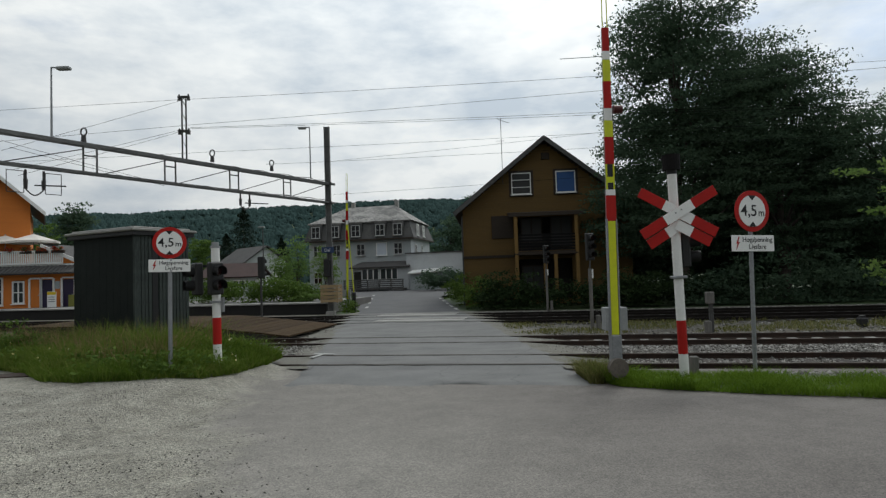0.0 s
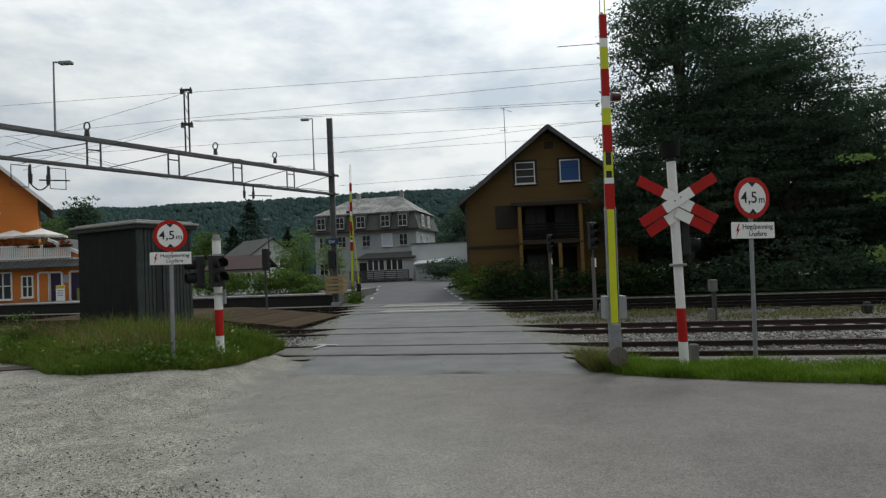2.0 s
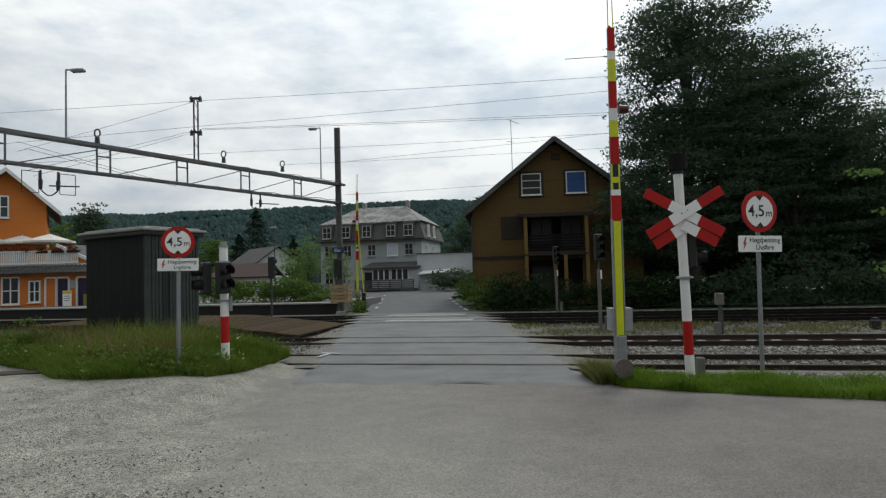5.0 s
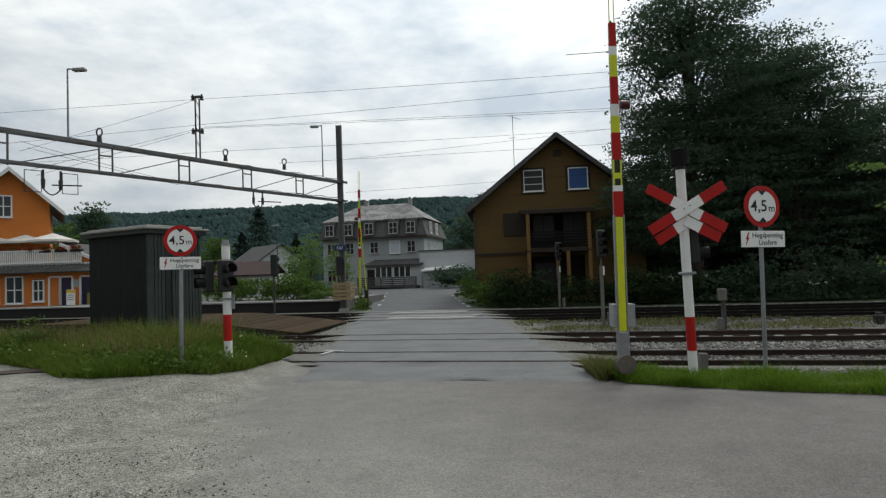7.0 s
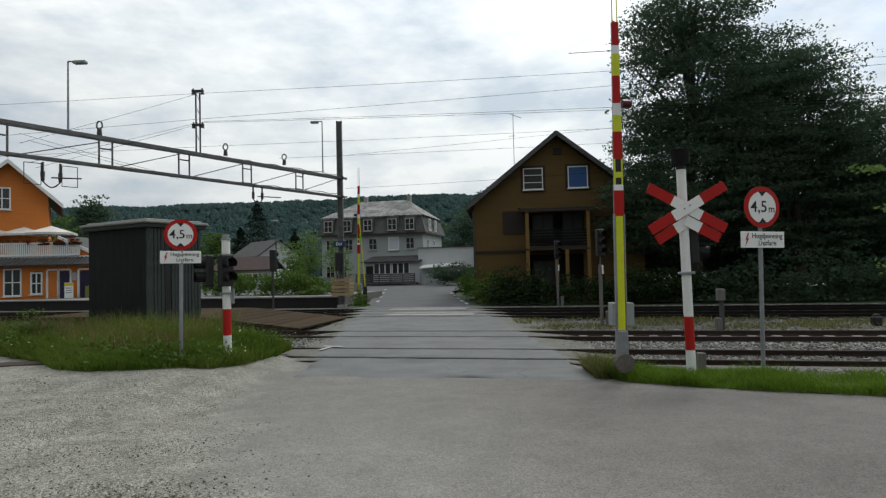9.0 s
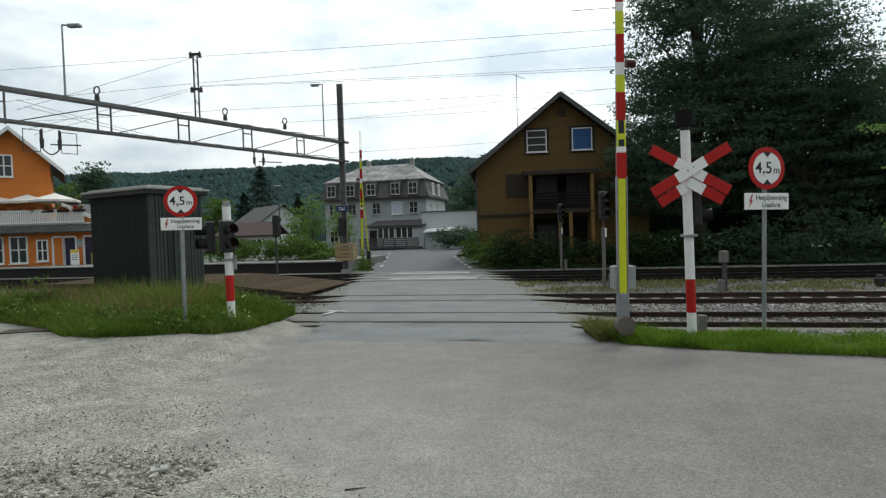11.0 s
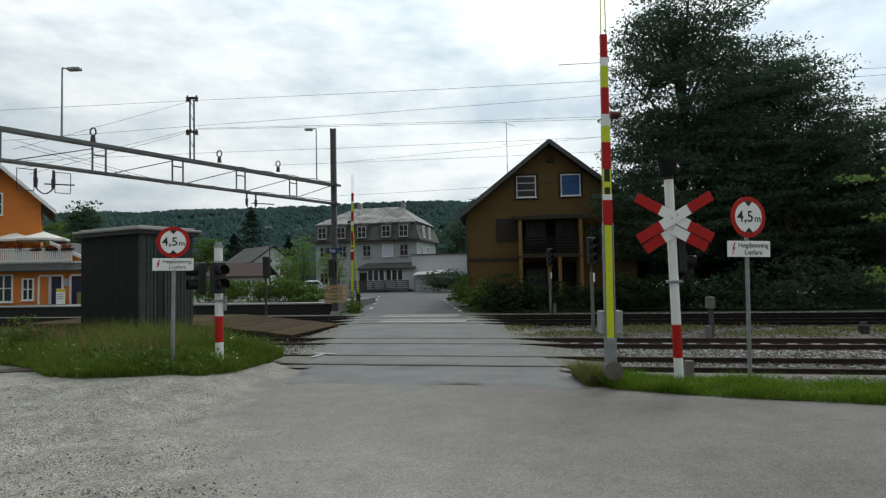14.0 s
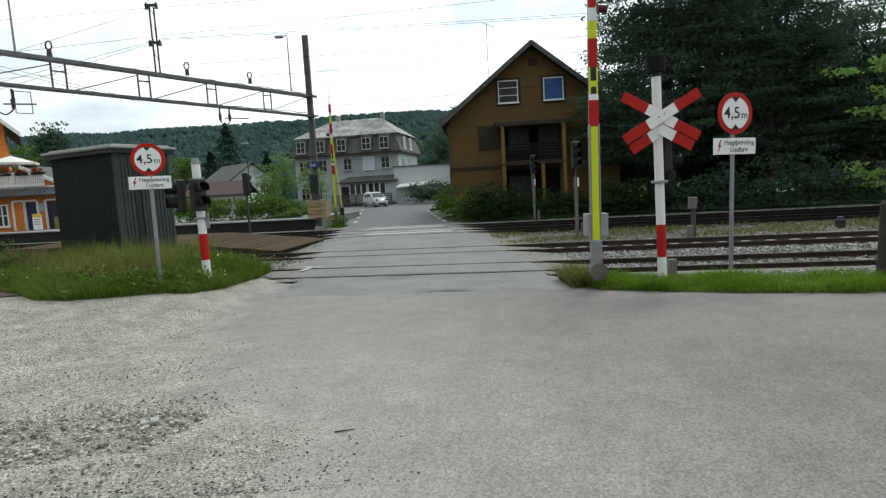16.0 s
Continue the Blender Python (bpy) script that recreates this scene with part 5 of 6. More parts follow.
def np_mesh(name, verts, faces, material):
    """A mesh from an array of points and an array of equal-sided faces."""
    me = bpy.data.meshes.new(name)
    k = faces.shape[1]
    me.vertices.add(len(verts))
    me.vertices.foreach_set("co", verts.astype(np.float32).ravel())
    me.loops.add(faces.size)
    me.loops.foreach_set("vertex_index", faces.astype(np.int32).ravel())
    me.polygons.add(len(faces))
    me.polygons.foreach_set("loop_start", np.arange(0, faces.size, k, dtype=np.int32))
    me.update(calc_edges=True)
    me.validate()
    me.materials.append(material)
    return me


def leaf_mesh(name, centres, size, material, droop=0.3, slim=0.5):
    """A pointed leaf (or spray of leaves) of four corners at each centre."""
    n = len(centres)
    u = rng.normal(size=(n, 3))
    u[:, 2] = u[:, 2] * 0.6 - droop
    u /= np.linalg.norm(u, axis=1)[:, None]
    w = np.cross(u, rng.normal(size=(n, 3)))
    w /= np.linalg.norm(w, axis=1)[:, None]
    s = (size * rng.uniform(0.6, 1.35, n))[:, None]
    v = np.stack([centres - u * s / 2, centres + w * s * slim / 2, centres + u * s / 2, centres - w * s * slim / 2], 1).reshape(-1, 3)
    f = np.arange(4 * n).reshape(-1, 4)
    return np_mesh(name, v, f, material)


def lobe_points(lobes, clumps, per, spread, shell=0.45, flat=0.4):
    """Clumps of points in the outer parts of ellipsoids (x, y, z, rx, ry, rz)."""
    vol = np.array([(a[3] * a[4] * a[5]) ** 0.75 for a in lobes])
    pick = rng.choice(len(lobes), clumps, p=vol / vol.sum())
    L = np.array(lobes, float)[pick]
    d = rng.normal(size=(clumps, 3))
    d /= np.linalg.norm(d, axis=1)[:, None]
    r = rng.uniform(shell, 1.08, clumps)[:, None]
    c = L[:, :3] + d * r * L[:, 3:]
    p = np.repeat(c, per, 0) + np.clip(rng.normal(size=(clumps * per, 3)), -1.7, 1.7) * np.array([spread * 1.25, spread * 1.25, spread * flat])
    return c, p


def tree(name, x, y, h, lobes, clumps, per, spread, size, material, label, trunk_r=0.25, z0=0.0, twigs=26, slim=0.5, group="", shell=0.45, flat=0.4):
    t = thing(name, pose(x, y, z0), label, "tree", group)
    c, p = lobe_points(lobes, clumps, per, spread, shell, flat)
    bm = B()
    pts = [Vector((0.12 * math.sin(i * 1.7) * i / 4, 0.1 * math.cos(i * 2.1) * i / 4, h * 0.9 * i / 8 - 0.1)) for i in range(9)]
    for i in range(8):
        rod(bm, pts[i], pts[i + 1], trunk_r * (1 - i / 9), trunk_r * (1 - (i + 1) / 9), 9)
    for i in range(min(twigs, len(c))):
        q = Vector(c[rng.integers(len(c))])
        k = min(7, max(1, int(8 * (q.z * 0.75) / h)))
        s = pts[k]
        mid = s.lerp(q, 0.5) + Vector((0, 0, 0.12 * (q - s).length))
        r = trunk_r * 0.32
        rod(bm, s, mid, r, r * 0.6, 6)
        rod(bm, mid, q, r * 0.6, r * 0.15, 5)
    part("trunk", bm, M_BARK, t, smooth=True)
    ob = new("crown", leaf_mesh("crown", p, size, material, slim=slim))
    ob.parent = t
    return t


M_BARK = mat("dark_bark", (0.06, 0.045, 0.035), (0.03, 0.024, 0.02), big=3, fine=20, stretch=(3, 3, 0.7), bump=0.6)
M_LEAFDARK = island_mat("dark_deciduous_leaves", (0.040, 0.070, 0.046), (0.115, 0.165, 0.098), (0.07, 0.11, 0.068), lucent=0.5, patch=0.4)
M_LEAFMID = island_mat("green_leaves", (0.04, 0.08, 0.016), (0.18, 0.25, 0.055), (0.09, 0.15, 0.03), lucent=0.25, patch=0.5)
M_LEAFLIGHT = island_mat("fresh_light_leaves", (0.08, 0.15, 0.035), (0.22, 0.30, 0.09), (0.14, 0.22, 0.06), lucent=0.45, patch=0.6)
M_NEEDLE = island_mat("conifer_needles", (0.008, 0.016, 0.010), (0.022, 0.036, 0.022), lucent=0.05)
M_HEDGE = island_mat("hedge_leaves", (0.013, 0.026, 0.010), (0.045, 0.072, 0.025), (0.026, 0.046, 0.016), lucent=0.18, patch=0.5)
# distance haze is put into the bluish, low-contrast colours of the woods
M_WOODS = island_mat("haze_tinted_woods", (0.042, 0.074, 0.070), (0.060, 0.094, 0.087), (0.051, 0.084, 0.079), rough=1.0, spec=0.0, patch=0.012)

BIG = "tall dark deciduous tree with a dense ragged crown"
tree("tree", 14.0, 34.5, 19.5, [(0, 0, 7, 4.6, 4, 4.5), (0.5, 0, 12.5, 4.2, 3.8, 4), (1.2, 0, 17.5, 3.4, 3.2, 3.8), (-2.4, -0.5, 9.5, 2.2, 2, 2), (-1.4, 0, 15.2, 2.4, 2, 2.2), (-3.2, -0.5, 5.0, 2.4, 2.2, 2.4), (2.8, 0, 9, 4, 3, 4)], 1850, 60, 0.42, 0.185, M_LEAFDARK, BIG, 0.4, group="trees behind the tracks", shell=0.45, flat=0.2)
tree("tree", 20.5, 35.5, 16, [(0, 0, 6, 5.2, 4, 4.2), (-0.7, 0, 10.4, 4.3, 4, 3.7), (-1.2, 0, 13.4, 2.8, 3.2, 2.5), (3, 0, 8.0, 3.6, 3, 3.2), (0.8, 0, 12.6, 2.6, 2.6, 2.4)], 1300, 64, 0.42, 0.185, M_LEAFDARK, BIG, 0.38, group="trees behind the tracks", shell=0.45, flat=0.2)
tree("tree", 27.5, 36, 13, [(0, 0, 5, 5, 4, 4.0), (-1.2, 0, 9, 3.8, 3.6, 3.2), (3.5, 0, 6, 4, 3.4, 3.6)], 1000, 60, 0.42, 0.185, M_LEAFDARK, BIG, 0.32, group="trees behind the tracks", shell=0.4, flat=0.2)
tree("tree", 35.5, 38, 12, [(0, 0, 5, 5.5, 4, 4.4), (0, 0, 9, 4, 3.6, 3.4)], 500, 24, 0.45, 0.42, M_LEAFDARK, BIG, 0.3, group="trees behind the tracks", shell=0.3)
tree("tree", 20.0, 41, 17, [(0, 0, 6, 6, 3, 5), (-6, 0, 5, 5, 3, 4), (7, 0, 5, 6, 3, 4.5)], 700, 24, 0.55, 0.5, M_LEAFDARK, BIG, 0.3, group="trees behind the tracks", shell=0.2)

# a small light tree beside the road, its boughs reaching over the tracks
tree("young_tree", 19.6, 21.5, 8.5, [(-3.6, -0.3, 5.3, 1.5, 1.0, 0.25), (-2.6, -0.2, 4.5, 1.6, 1.2, 0.2), (-2.4, 0.2, 3.8, 1.3, 1.2, 0.2), (-3.6, -0.3, 1.7, 1.4, 1.0, 0.25), (-2.6, 0.2, 1.2, 1.2, 1.0, 0.3), (0.4, 0, 5.5, 2.4, 2.2, 2.0), (0.4, 0, 3, 2.0, 2.0, 1.6)], 250, 16, 0.16, 0.2, M_LEAFLIGHT, "young light-green broadleaf tree with spreading boughs", 0.16, twigs=60, slim=0.6)

# the hedge and scrub along the far side of the tracks


def hedge(name, boxes, clumps, per, spread, size, material, label, category="hedge", m=None):
    _, p = lobe_points(boxes, clumps, per, spread, 0.25)
    p[:, 2] = np.maximum(p[:, 2], 0.03)
    ob = new(name, leaf_mesh(name, p, size, material, droop=0.1))
    if m:
        ob.matrix_basis = m
    return tagged(ob, label, category, "", "stuff")


hedge("hedge", [(2.5 + i * 1.25 - 0.6 * math.sin(i), 33.0 - 0.1 * i + 0.3 * math.sin(i * 2.3), 0.7 + 0.12 * math.sin(i * 1.7), 1.15, 0.9, 1.1 + 0.3 * math.sin(i * 1.3)) for i in range(10)], 650, 26, 0.22, 0.17, M_HEDGE, "overgrown dark green hedge before the house")
hedge("hedge_end", [(1.3, 36.6, 0.9, 1.0, 1.2, 1.2), (1.9, 34.6, 0.8, 1.1, 1.2, 1.2), (0.9, 39.0, 0.8, 0.8, 1.4, 1.1)], 150, 26, 0.2, 0.16, M_LEAFMID, "bright end of the hedge spilling to the road")
hedge("scrub", [(14 + i * 1.9, 31.6 - 0.19 * i * 1.5 + 0.5 * math.sin(i * 2.1), 0.7, 1.7, 1.1, 1.3 + 0.9 * abs(math.sin(i * 1.9))) for i in range(14)], 800, 24, 0.32, 0.22, M_LEAFDARK, "dark scrub under the trees behind the tracks", "scrub")
hedge("thicket", [(12 + 2.6 * i, 43.5 + 1.5 * math.sin(i * 1.7), 2.0, 2.6, 1.8, 2.8 + 0.8 * math.sin(i * 2.3)) for i in range(24)], 2300, 20, 0.5, 0.5, M_LEAFDARK, "dark thicket filling the gap under the trees", "thicket")
hedge("roadside_bush", [(-1.2, 55.5, 1.3, 1.5, 1.2, 1.1), (0.5, 55.2, 1.4, 1.6, 1.2, 1.2), (2.2, 54.6, 1.4, 1.6, 1.3, 1.2)], 220, 24, 0.2, 0.2, M_LEAFDARK, "clipped dark bush beside the far road", "bush")
hedge("platform_shrub", [(-14.2, 39.2, 1.3, 1.5, 1.2, 0.9), (-12.0, 38.6, 1.2, 1.5, 1.2, 0.9), (-10.4, 38.2, 1.2, 1.3, 1.1, 1.0), (-16.2, 39.6, 1.3, 1.4, 1.1, 0.8), (-9.0, 38.0, 1.0, 1.0, 0.9, 0.7)], 420, 26, 0.2, 0.17, M_LEAFMID, "leafy green shrubs planted along the platform", "shrub")
hedge("yellow_grass_clump", [(-7.9, 37.6, 0.9, 1.1, 0.7, 0.4), (-9.0, 37.2, 0.75, 0.8, 0.6, 0.35)], 90, 22, 0.12, 0.14, M_LEAFLIGHT, "yellow-green grassy clump on the platform", "grass")
hedge("weeds", [(-5.6, 34.2, 0.4, 0.5, 0.5, 0.7), (-5.4, 33.2, 0.3, 0.4, 0.5, 0.5)], 40, 20, 0.14, 0.13, M_LEAFMID, "tall weeds at the barrier's foot", "weeds")

for x, y, h, z in ((-11.6, 46.5, 5.4, 0.4), (-9.6, 47.5, 4.6, 0.4), (-13.4, 48, 4.4, 0.4)):
    tree("birch", x, y, h, [(0, 0, h * 0.6, 0.95, 0.9, h * 0.34), (0.4, 0, h * 0.4, 0.8, 0.8, h * 0.2)], 110, 20, 0.2, 0.16, M_LEAFLIGHT, "slender light-green birch tree", 0.06, z, 18, group="birches")
for x, y, h, r in ((-38.0, 60, 10.4, 1.9), (-35.6, 64, 7.0, 2.0), (0.8, 78, 10.2, 3.0), (3.2, 80, 10.6, 3.2), (5.4, 84, 14.6, 2.6), (-40, 95, 9, 3.4), (-45, 66, 9, 3)):
    tree("background_tree", x, y, h, [(0, 0, h * 0.58, r, r, h * 0.36), (r * 0.3, 0, h * 0.78, r * 0.7, r * 0.7, h * 0.2), (-r * 0.3, 0, h * 0.35, r * 0.9, r * 0.9, h * 0.22)], 200, 22, 0.34, 0.36, M_LEAFDARK if x > -20 or y == 60 else M_LEAFMID, "dark green broadleaf tree among the houses", 0.16, 0.4, 12, group="trees among the houses", shell=0.3)


def conifer(x, y, h, r):
    t = thing("spruce", pose(x, y, 0.4), "dark spruce tree standing behind the small houses", "tree", "spruces")
    part("trunk", rod(B(), (0, 0, -0.2), (0, 0, h * 0.97), 0.18, 0.02, 8), M_BARK, t)
    k = 5200
    z = h * (0.06 + 0.94 * rng.uniform(0, 1, k) ** 1.25)
    rad = r * (1 - z / h) ** 0.8 * (0.72 + 0.28 * np.sin(z * 5.0)) * rng.uniform(0.25, 1.08, k) + 0.04
    a = rng.uniform(0, 2 * math.pi, k)
    p = np.stack([rad * np.cos(a), rad * np.sin(a), z - rad * 0.28], 1)
    ob = new("crown", leaf_mesh("crown", p, 0.42, M_NEEDLE, droop=0.7, slim=0.35))
    ob.parent = t


for x, y, h, r in ((-34, 100, 14.0, 7.5), (-38.5, 104, 9.8, 6.0), (-29, 105, 8.8, 5.0)):
    conifer(x, y, h, r)


# the wooded hill
def hill_z(x, y):
    k = step(110, 600, y)
    top = 69 + 6 * noise.noise((x * 0.004, 0.3, 0)) + 8 * math.exp(-((x + 60) / 190) ** 2) - 0.010 * max(0, -x - 300)
    return 0.4 + k * (top - 9) + 4 * k * noise.noise((x * 0.02, y * 0.02, 1))


hx = [-1500 + 40 * i for i in range(70)]
tagged(sheet("hill", [[(x, y, hill_z(x, y)) for x in hx] for y in (108, 150, 200, 250, 300, 350, 400, 450, 500, 550, 600, 680, 800)], M_MEADOW), "long wooded hill behind the village", "hill", "", "structure")


def woods():
    n = 24000
    y = 120 + 500 * rng.uniform(0, 1, n) ** 0.8
    x = rng.uniform(-0.95, 0.75, n) * y * 0.9 - 10
    v, f = [], []
    for i in range(n):
        z = hill_z(x[i], y[i]) - 0.5
        h = rng.uniform(3.6, 6.2) * (0.6 + 0.4 * y[i] / 600)
        r = h * rng.uniform(0.3, 0.5)
        conical = rng.uniform() < 0.6
        k = len(v)
        a0 = rng.uniform(0, 6)
        rings = ((0.05, 0.9), (0.45, 0.62), (0.72, 0.32)) if conical else ((0.12, 0.6), (0.5, 1.25), (0.85, 0.75))
        for zz, rr in rings:
            v += [(x[i] + r * rr * math.cos(a0 + j * 1.257) * rng.uniform(0.8, 1.2), y[i] + r * rr * math.sin(a0 + j * 1.257), z + h * zz) for j in range(5)]
        v.append((x[i], y[i], z + h))
        for q in range(2):
            f += [(k + 5 * q + j, k + 5 * q + (j + 1) % 5, k + 5 * q + 5 + (j + 1) % 5, k + 5 * q + 5 + j) for j in range(5)]
        f += [(k + 10 + j, k + 10 + (j + 1) % 5, k + 15) for j in range(5)]
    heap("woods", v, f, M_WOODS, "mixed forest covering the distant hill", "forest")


woods()


# ---- grass ----
def blades(name, xs, ys, zs, hs, ws, material, label, lean=0.35, parent=None):
    n = len(xs)
    a = rng.uniform(0, 2 * math.pi, n)
    b = np.stack([xs, ys, zs], 1)
    side = np.stack([np.cos(a), np.sin(a), np.zeros(n)], 1) * ws[:, None] / 2
    tilt = rng.normal(size=(n, 3)) * lean
    tilt[:, 2] = 1
    mid = b + tilt * (hs * 0.55)[:, None]
    tip = b + (tilt * np.array([2.0, 2.0, 1.0])) * hs[:, None]
    v = np.stack([b - side, b + side, mid + side * 0.8, mid - side * 0.8, tip], 1).reshape(-1, 3)
    k = np.arange(n)[:, None] * 5
    f = np.concatenate([k + np.array([[0, 1, 2]]), k + np.array([[0, 2, 3]]), k + np.array([[3, 2, 4]])])
    ob = new(name, np_mesh(name, v, f, material))
    return tagged(ob, label, "grass", "", "stuff")


M_GRASS = island_mat("fresh_verge_grass", (0.05, 0.115, 0.008), (0.20, 0.29, 0.04), (0.12, 0.20, 0.018), lucent=0.35, patch=0.9)
M_GRASSMIX = island_mat("tall_mixed_grass", (0.032, 0.075, 0.008), (0.27, 0.25, 0.085), (0.105, 0.17, 0.02), lucent=0.38, patch=0.7)
M_GRASSDRY = island_mat("dry_trackside_grass", (0.085, 0.10, 0.025), (0.24, 0.22, 0.09), (0.14, 0.145, 0.045), lucent=0.25)
M_STRAW = island_mat("straw_seed_heads", (0.17, 0.11, 0.055), (0.34, 0.25, 0.14), lucent=0.2)
M_TURF = mat("turf", (0.06, 0.085, 0.02), (0.05, 0.055, 0.022), big=2, fine=20, bump=0.6)

RV = [(2.7, 11.7), (2.75, 10.8), (3.0, 10.2), (3.7, 9.72), (4.6, 9.15), (6.3, 8.3), (9.0, 7.45), (14.0, 6.3), (34.0, 3.2)]
LV = [(-34.0, 24.0), (-14.0, 14.2), (-10.2, 12.8), (-8.2, 11.5), (-7.2, 10.5), (-6.4, 10.25), (-5.2, 10.35), (-4.5, 10.9), (-4.2, 11.8), (-4.05, 13.2)]


def edge(pts, x):
    return np.interp(x, [p[0] for p in pts], [p[1] for p in pts])


def turf(name, pts, far, x0, x1, label, lift):
    rows = []
    n = int((x1 - x0) / 0.25)
    for j in range(13):
        row = []
        for i in range(n + 1):
            x = x0 + (x1 - x0) * i / n
            a = float(edge(pts, x)) + 0.12 * noise.noise((x * 2.2, 0, 8))
            b = max(a + 0.6, along(x, far) - 0.3 * max(0, x - 4.6))
            y = a + (b - a) * j / 12
            row.append((x, y, land(x, y) + 0.006 + lift * math.sin(math.pi * min(1, j / 6) / 2) * (0.8 + 0.5 * noise.noise((x, y, 2)))))
        rows.append(row)
    return tagged(sheet(name, rows, M_TURF), label, "grass verge", "", "structure")


turf("verge", RV, 12.35, 2.7, 34, "grass strip between road and tracks", 0.04)
turf("verge", LV, 13.7, -34, -4.05, "rough grassy mound beside the hut", 0.06)


def sow(n, pts, far, x0, x1, dense=1.0):
    x = x0 + (x1 - x0) * rng.uniform(0, 1, n) ** dense
    a = edge(pts, x)
    b = np.maximum(a + 0.6, far + SLOPE * x - 0.3 * np.maximum(0, x - 4.6))
    y = a - 0.05 + (b - a + 0.05) * rng.uniform(0, 1, n) ** 1.15
    z = np.array([land(p, q) for p, q in zip(x, y)]) + 0.01
    return x, y, z


x, y, z = sow(34000, RV, 12.0, 2.75, 16, 1.3)
blades("verge_grass", x, y, z, rng.uniform(0.05, 0.2, len(x)) * (1 + 0.7 * np.sin(x * 3.1 + 2 * np.sin(y * 2.3)) * np.sin(y * 4 + x)), rng.uniform(0.008, 0.016, len(x)), M_GRASS, "short bright green grass on the verge")
x = rng.uniform(2.55, 2.92, 1500)
y = rng.uniform(10.5, 11.6, 1500)
blades("tuft", x, y, np.array([land(p, q) for p, q in zip(x, y)]), rng.uniform(0.15, 0.42, len(x)), rng.uniform(0.008, 0.014, len(x)), M_GRASSDRY, "ragged tuft of grass round the barrier's foot")
x, y, z = sow(46000, LV, 13.7, -15, -4.0, 0.8)
tall = 0.12 + np.where(x < -5.6, 0.26, 0.1) * np.clip((y - edge(LV, x)) / 1.6, 0, 1)
blades("tall_grass", x, y, z, tall * rng.uniform(0.5, 1.9, len(x)) * (1 + 0.45 * np.sin(x * 2.3 + np.sin(y * 3)) * np.sin(y * 2.9)), rng.uniform(0.008, 0.022, len(x)), M_GRASSMIX, "tall unmown grass and weeds beside the hut")
x, y, z = sow(2400, [(p, q + 0.9) for p, q in LV], 13.9, -13, -5.4)
blades("straw", x, y, z, rng.uniform(0.5, 0.95, len(x)), rng.uniform(0.006, 0.012, len(x)), M_STRAW, "dry brown seed stalks standing in the grass", 0.14)
_, p = lobe_points([(-5.1, 10.75, 0.5, 0.4, 0.25, 0.3), (-5.5, 11.1, 0.5, 0.4, 0.3, 0.3), (-6.6, 11.3, 0.6, 0.5, 0.4, 0.3), (-9.8, 13.6, 0.8, 0.8, 0.4, 0.5)], 70, 26, 0.11, 0.2)
tagged(new("nettles", leaf_mesh("nettles", p, 0.09, M_LEAFMID)), "leafy green nettles round the signpost", "weeds", "", "stuff")
x, y, z = sow(90, LV, 13.6, -12, -4.3)
c = np.stack([x, y, z + rng.uniform(0.1, 0.4, 90)], 1)
p = np.repeat(c, 26, 0) + rng.normal(size=(90 * 26, 3)) * np.array([0.13, 0.13, 0.1])
tagged(new("broadleaf_weeds", leaf_mesh("broadleaf_weeds", p, 0.085, M_LEAFMID, slim=0.6)), "broad-leaved weeds scattered through the tall grass", "weeds", "", "stuff")
n = 50
x, y, z = sow(n, LV, 14.0, -12, -4)
p = np.stack([x, y, z + rng.uniform(0.2, 0.5, n)], 1)
M_FLOWER = island_mat("white_and_yellow_flowers", (0.7, 0.7, 0.62), (0.7, 0.55, 0.05))
tagged(new("wildflowers", leaf_mesh("wildflowers", np.repeat(p, 3, 0) + rng.normal(size=(3 * n, 3)) * 0.012, 0.035, M_FLOWER, slim=0.9)), "small white and yellow wildflowers in the grass", "flowers", "", "stuff")
n = 17000
x = rng.uniform(2.2, 24, n)
off = rng.uniform(19.6, 23.6, n)
keep = np.array([noise.noise((a * 0.5, b * 0.8, 4)) > -0.05 for a, b in zip(x, off)])
x, off = x[keep], off[keep]
blades("trackside_grass", x, off + SLOPE * x, np.zeros(len(x)) - 0.02, rng.uniform(0.04, 0.16, len(x)), rng.uniform(0.012, 0.024, len(x)), M_GRASSDRY, "thin dry grass between the tracks")


# ---- loose stones ----
M_GRAVEL = island_mat("mixed_gravel", (0.04, 0.039, 0.036), (0.38, 0.365, 0.33), (0.13, 0.126, 0.115))
M_RUBBLE = island_mat("dusty_rubble", (0.14, 0.13, 0.105), (0.50, 0.475, 0.40), (0.30, 0.285, 0.235))


def stones(name, x, y, z, s, material, label, flat=0.6):
    n = len(x)
    base = np.array([(1, 0, 0), (-1, 0, 0), (0, 1, 0), (0, -1, 0), (0, 0, 1), (0, 0, -1)], float)
    v = base[None] * rng.uniform(0.6, 1.2, (n, 6, 1)) + rng.normal(size=(n, 6, 3)) * 0.18
    a = rng.uniform(0, 6.28, n)
    c, d = np.cos(a)[:, None], np.sin(a)[:, None]
    v = np.stack([v[..., 0] * c - v[..., 1] * d, v[..., 0] * d + v[..., 1] * c, v[..., 2] * flat], -1) * (s / 2)[:, None, None]
    v += np.stack([x, y, z], 1)[:, None]
    t = np.array([(0, 2, 4), (2, 1, 4), (1, 3, 4), (3, 0, 4), (2, 0, 5), (1, 2, 5), (3, 1, 5), (0, 3, 5)])
    f = (np.arange(n)[:, None, None] * 6 + t[None]).reshape(-1, 3)
    return tagged(new(name, np_mesh(name, v.reshape(-1, 3), f, material)), label, "stones", "", "stuff")


n = 30000
x = 2.6 + 19 * rng.uniform(0, 1, n) ** 1.5
off = rng.uniform(12.0, 16.9, n)
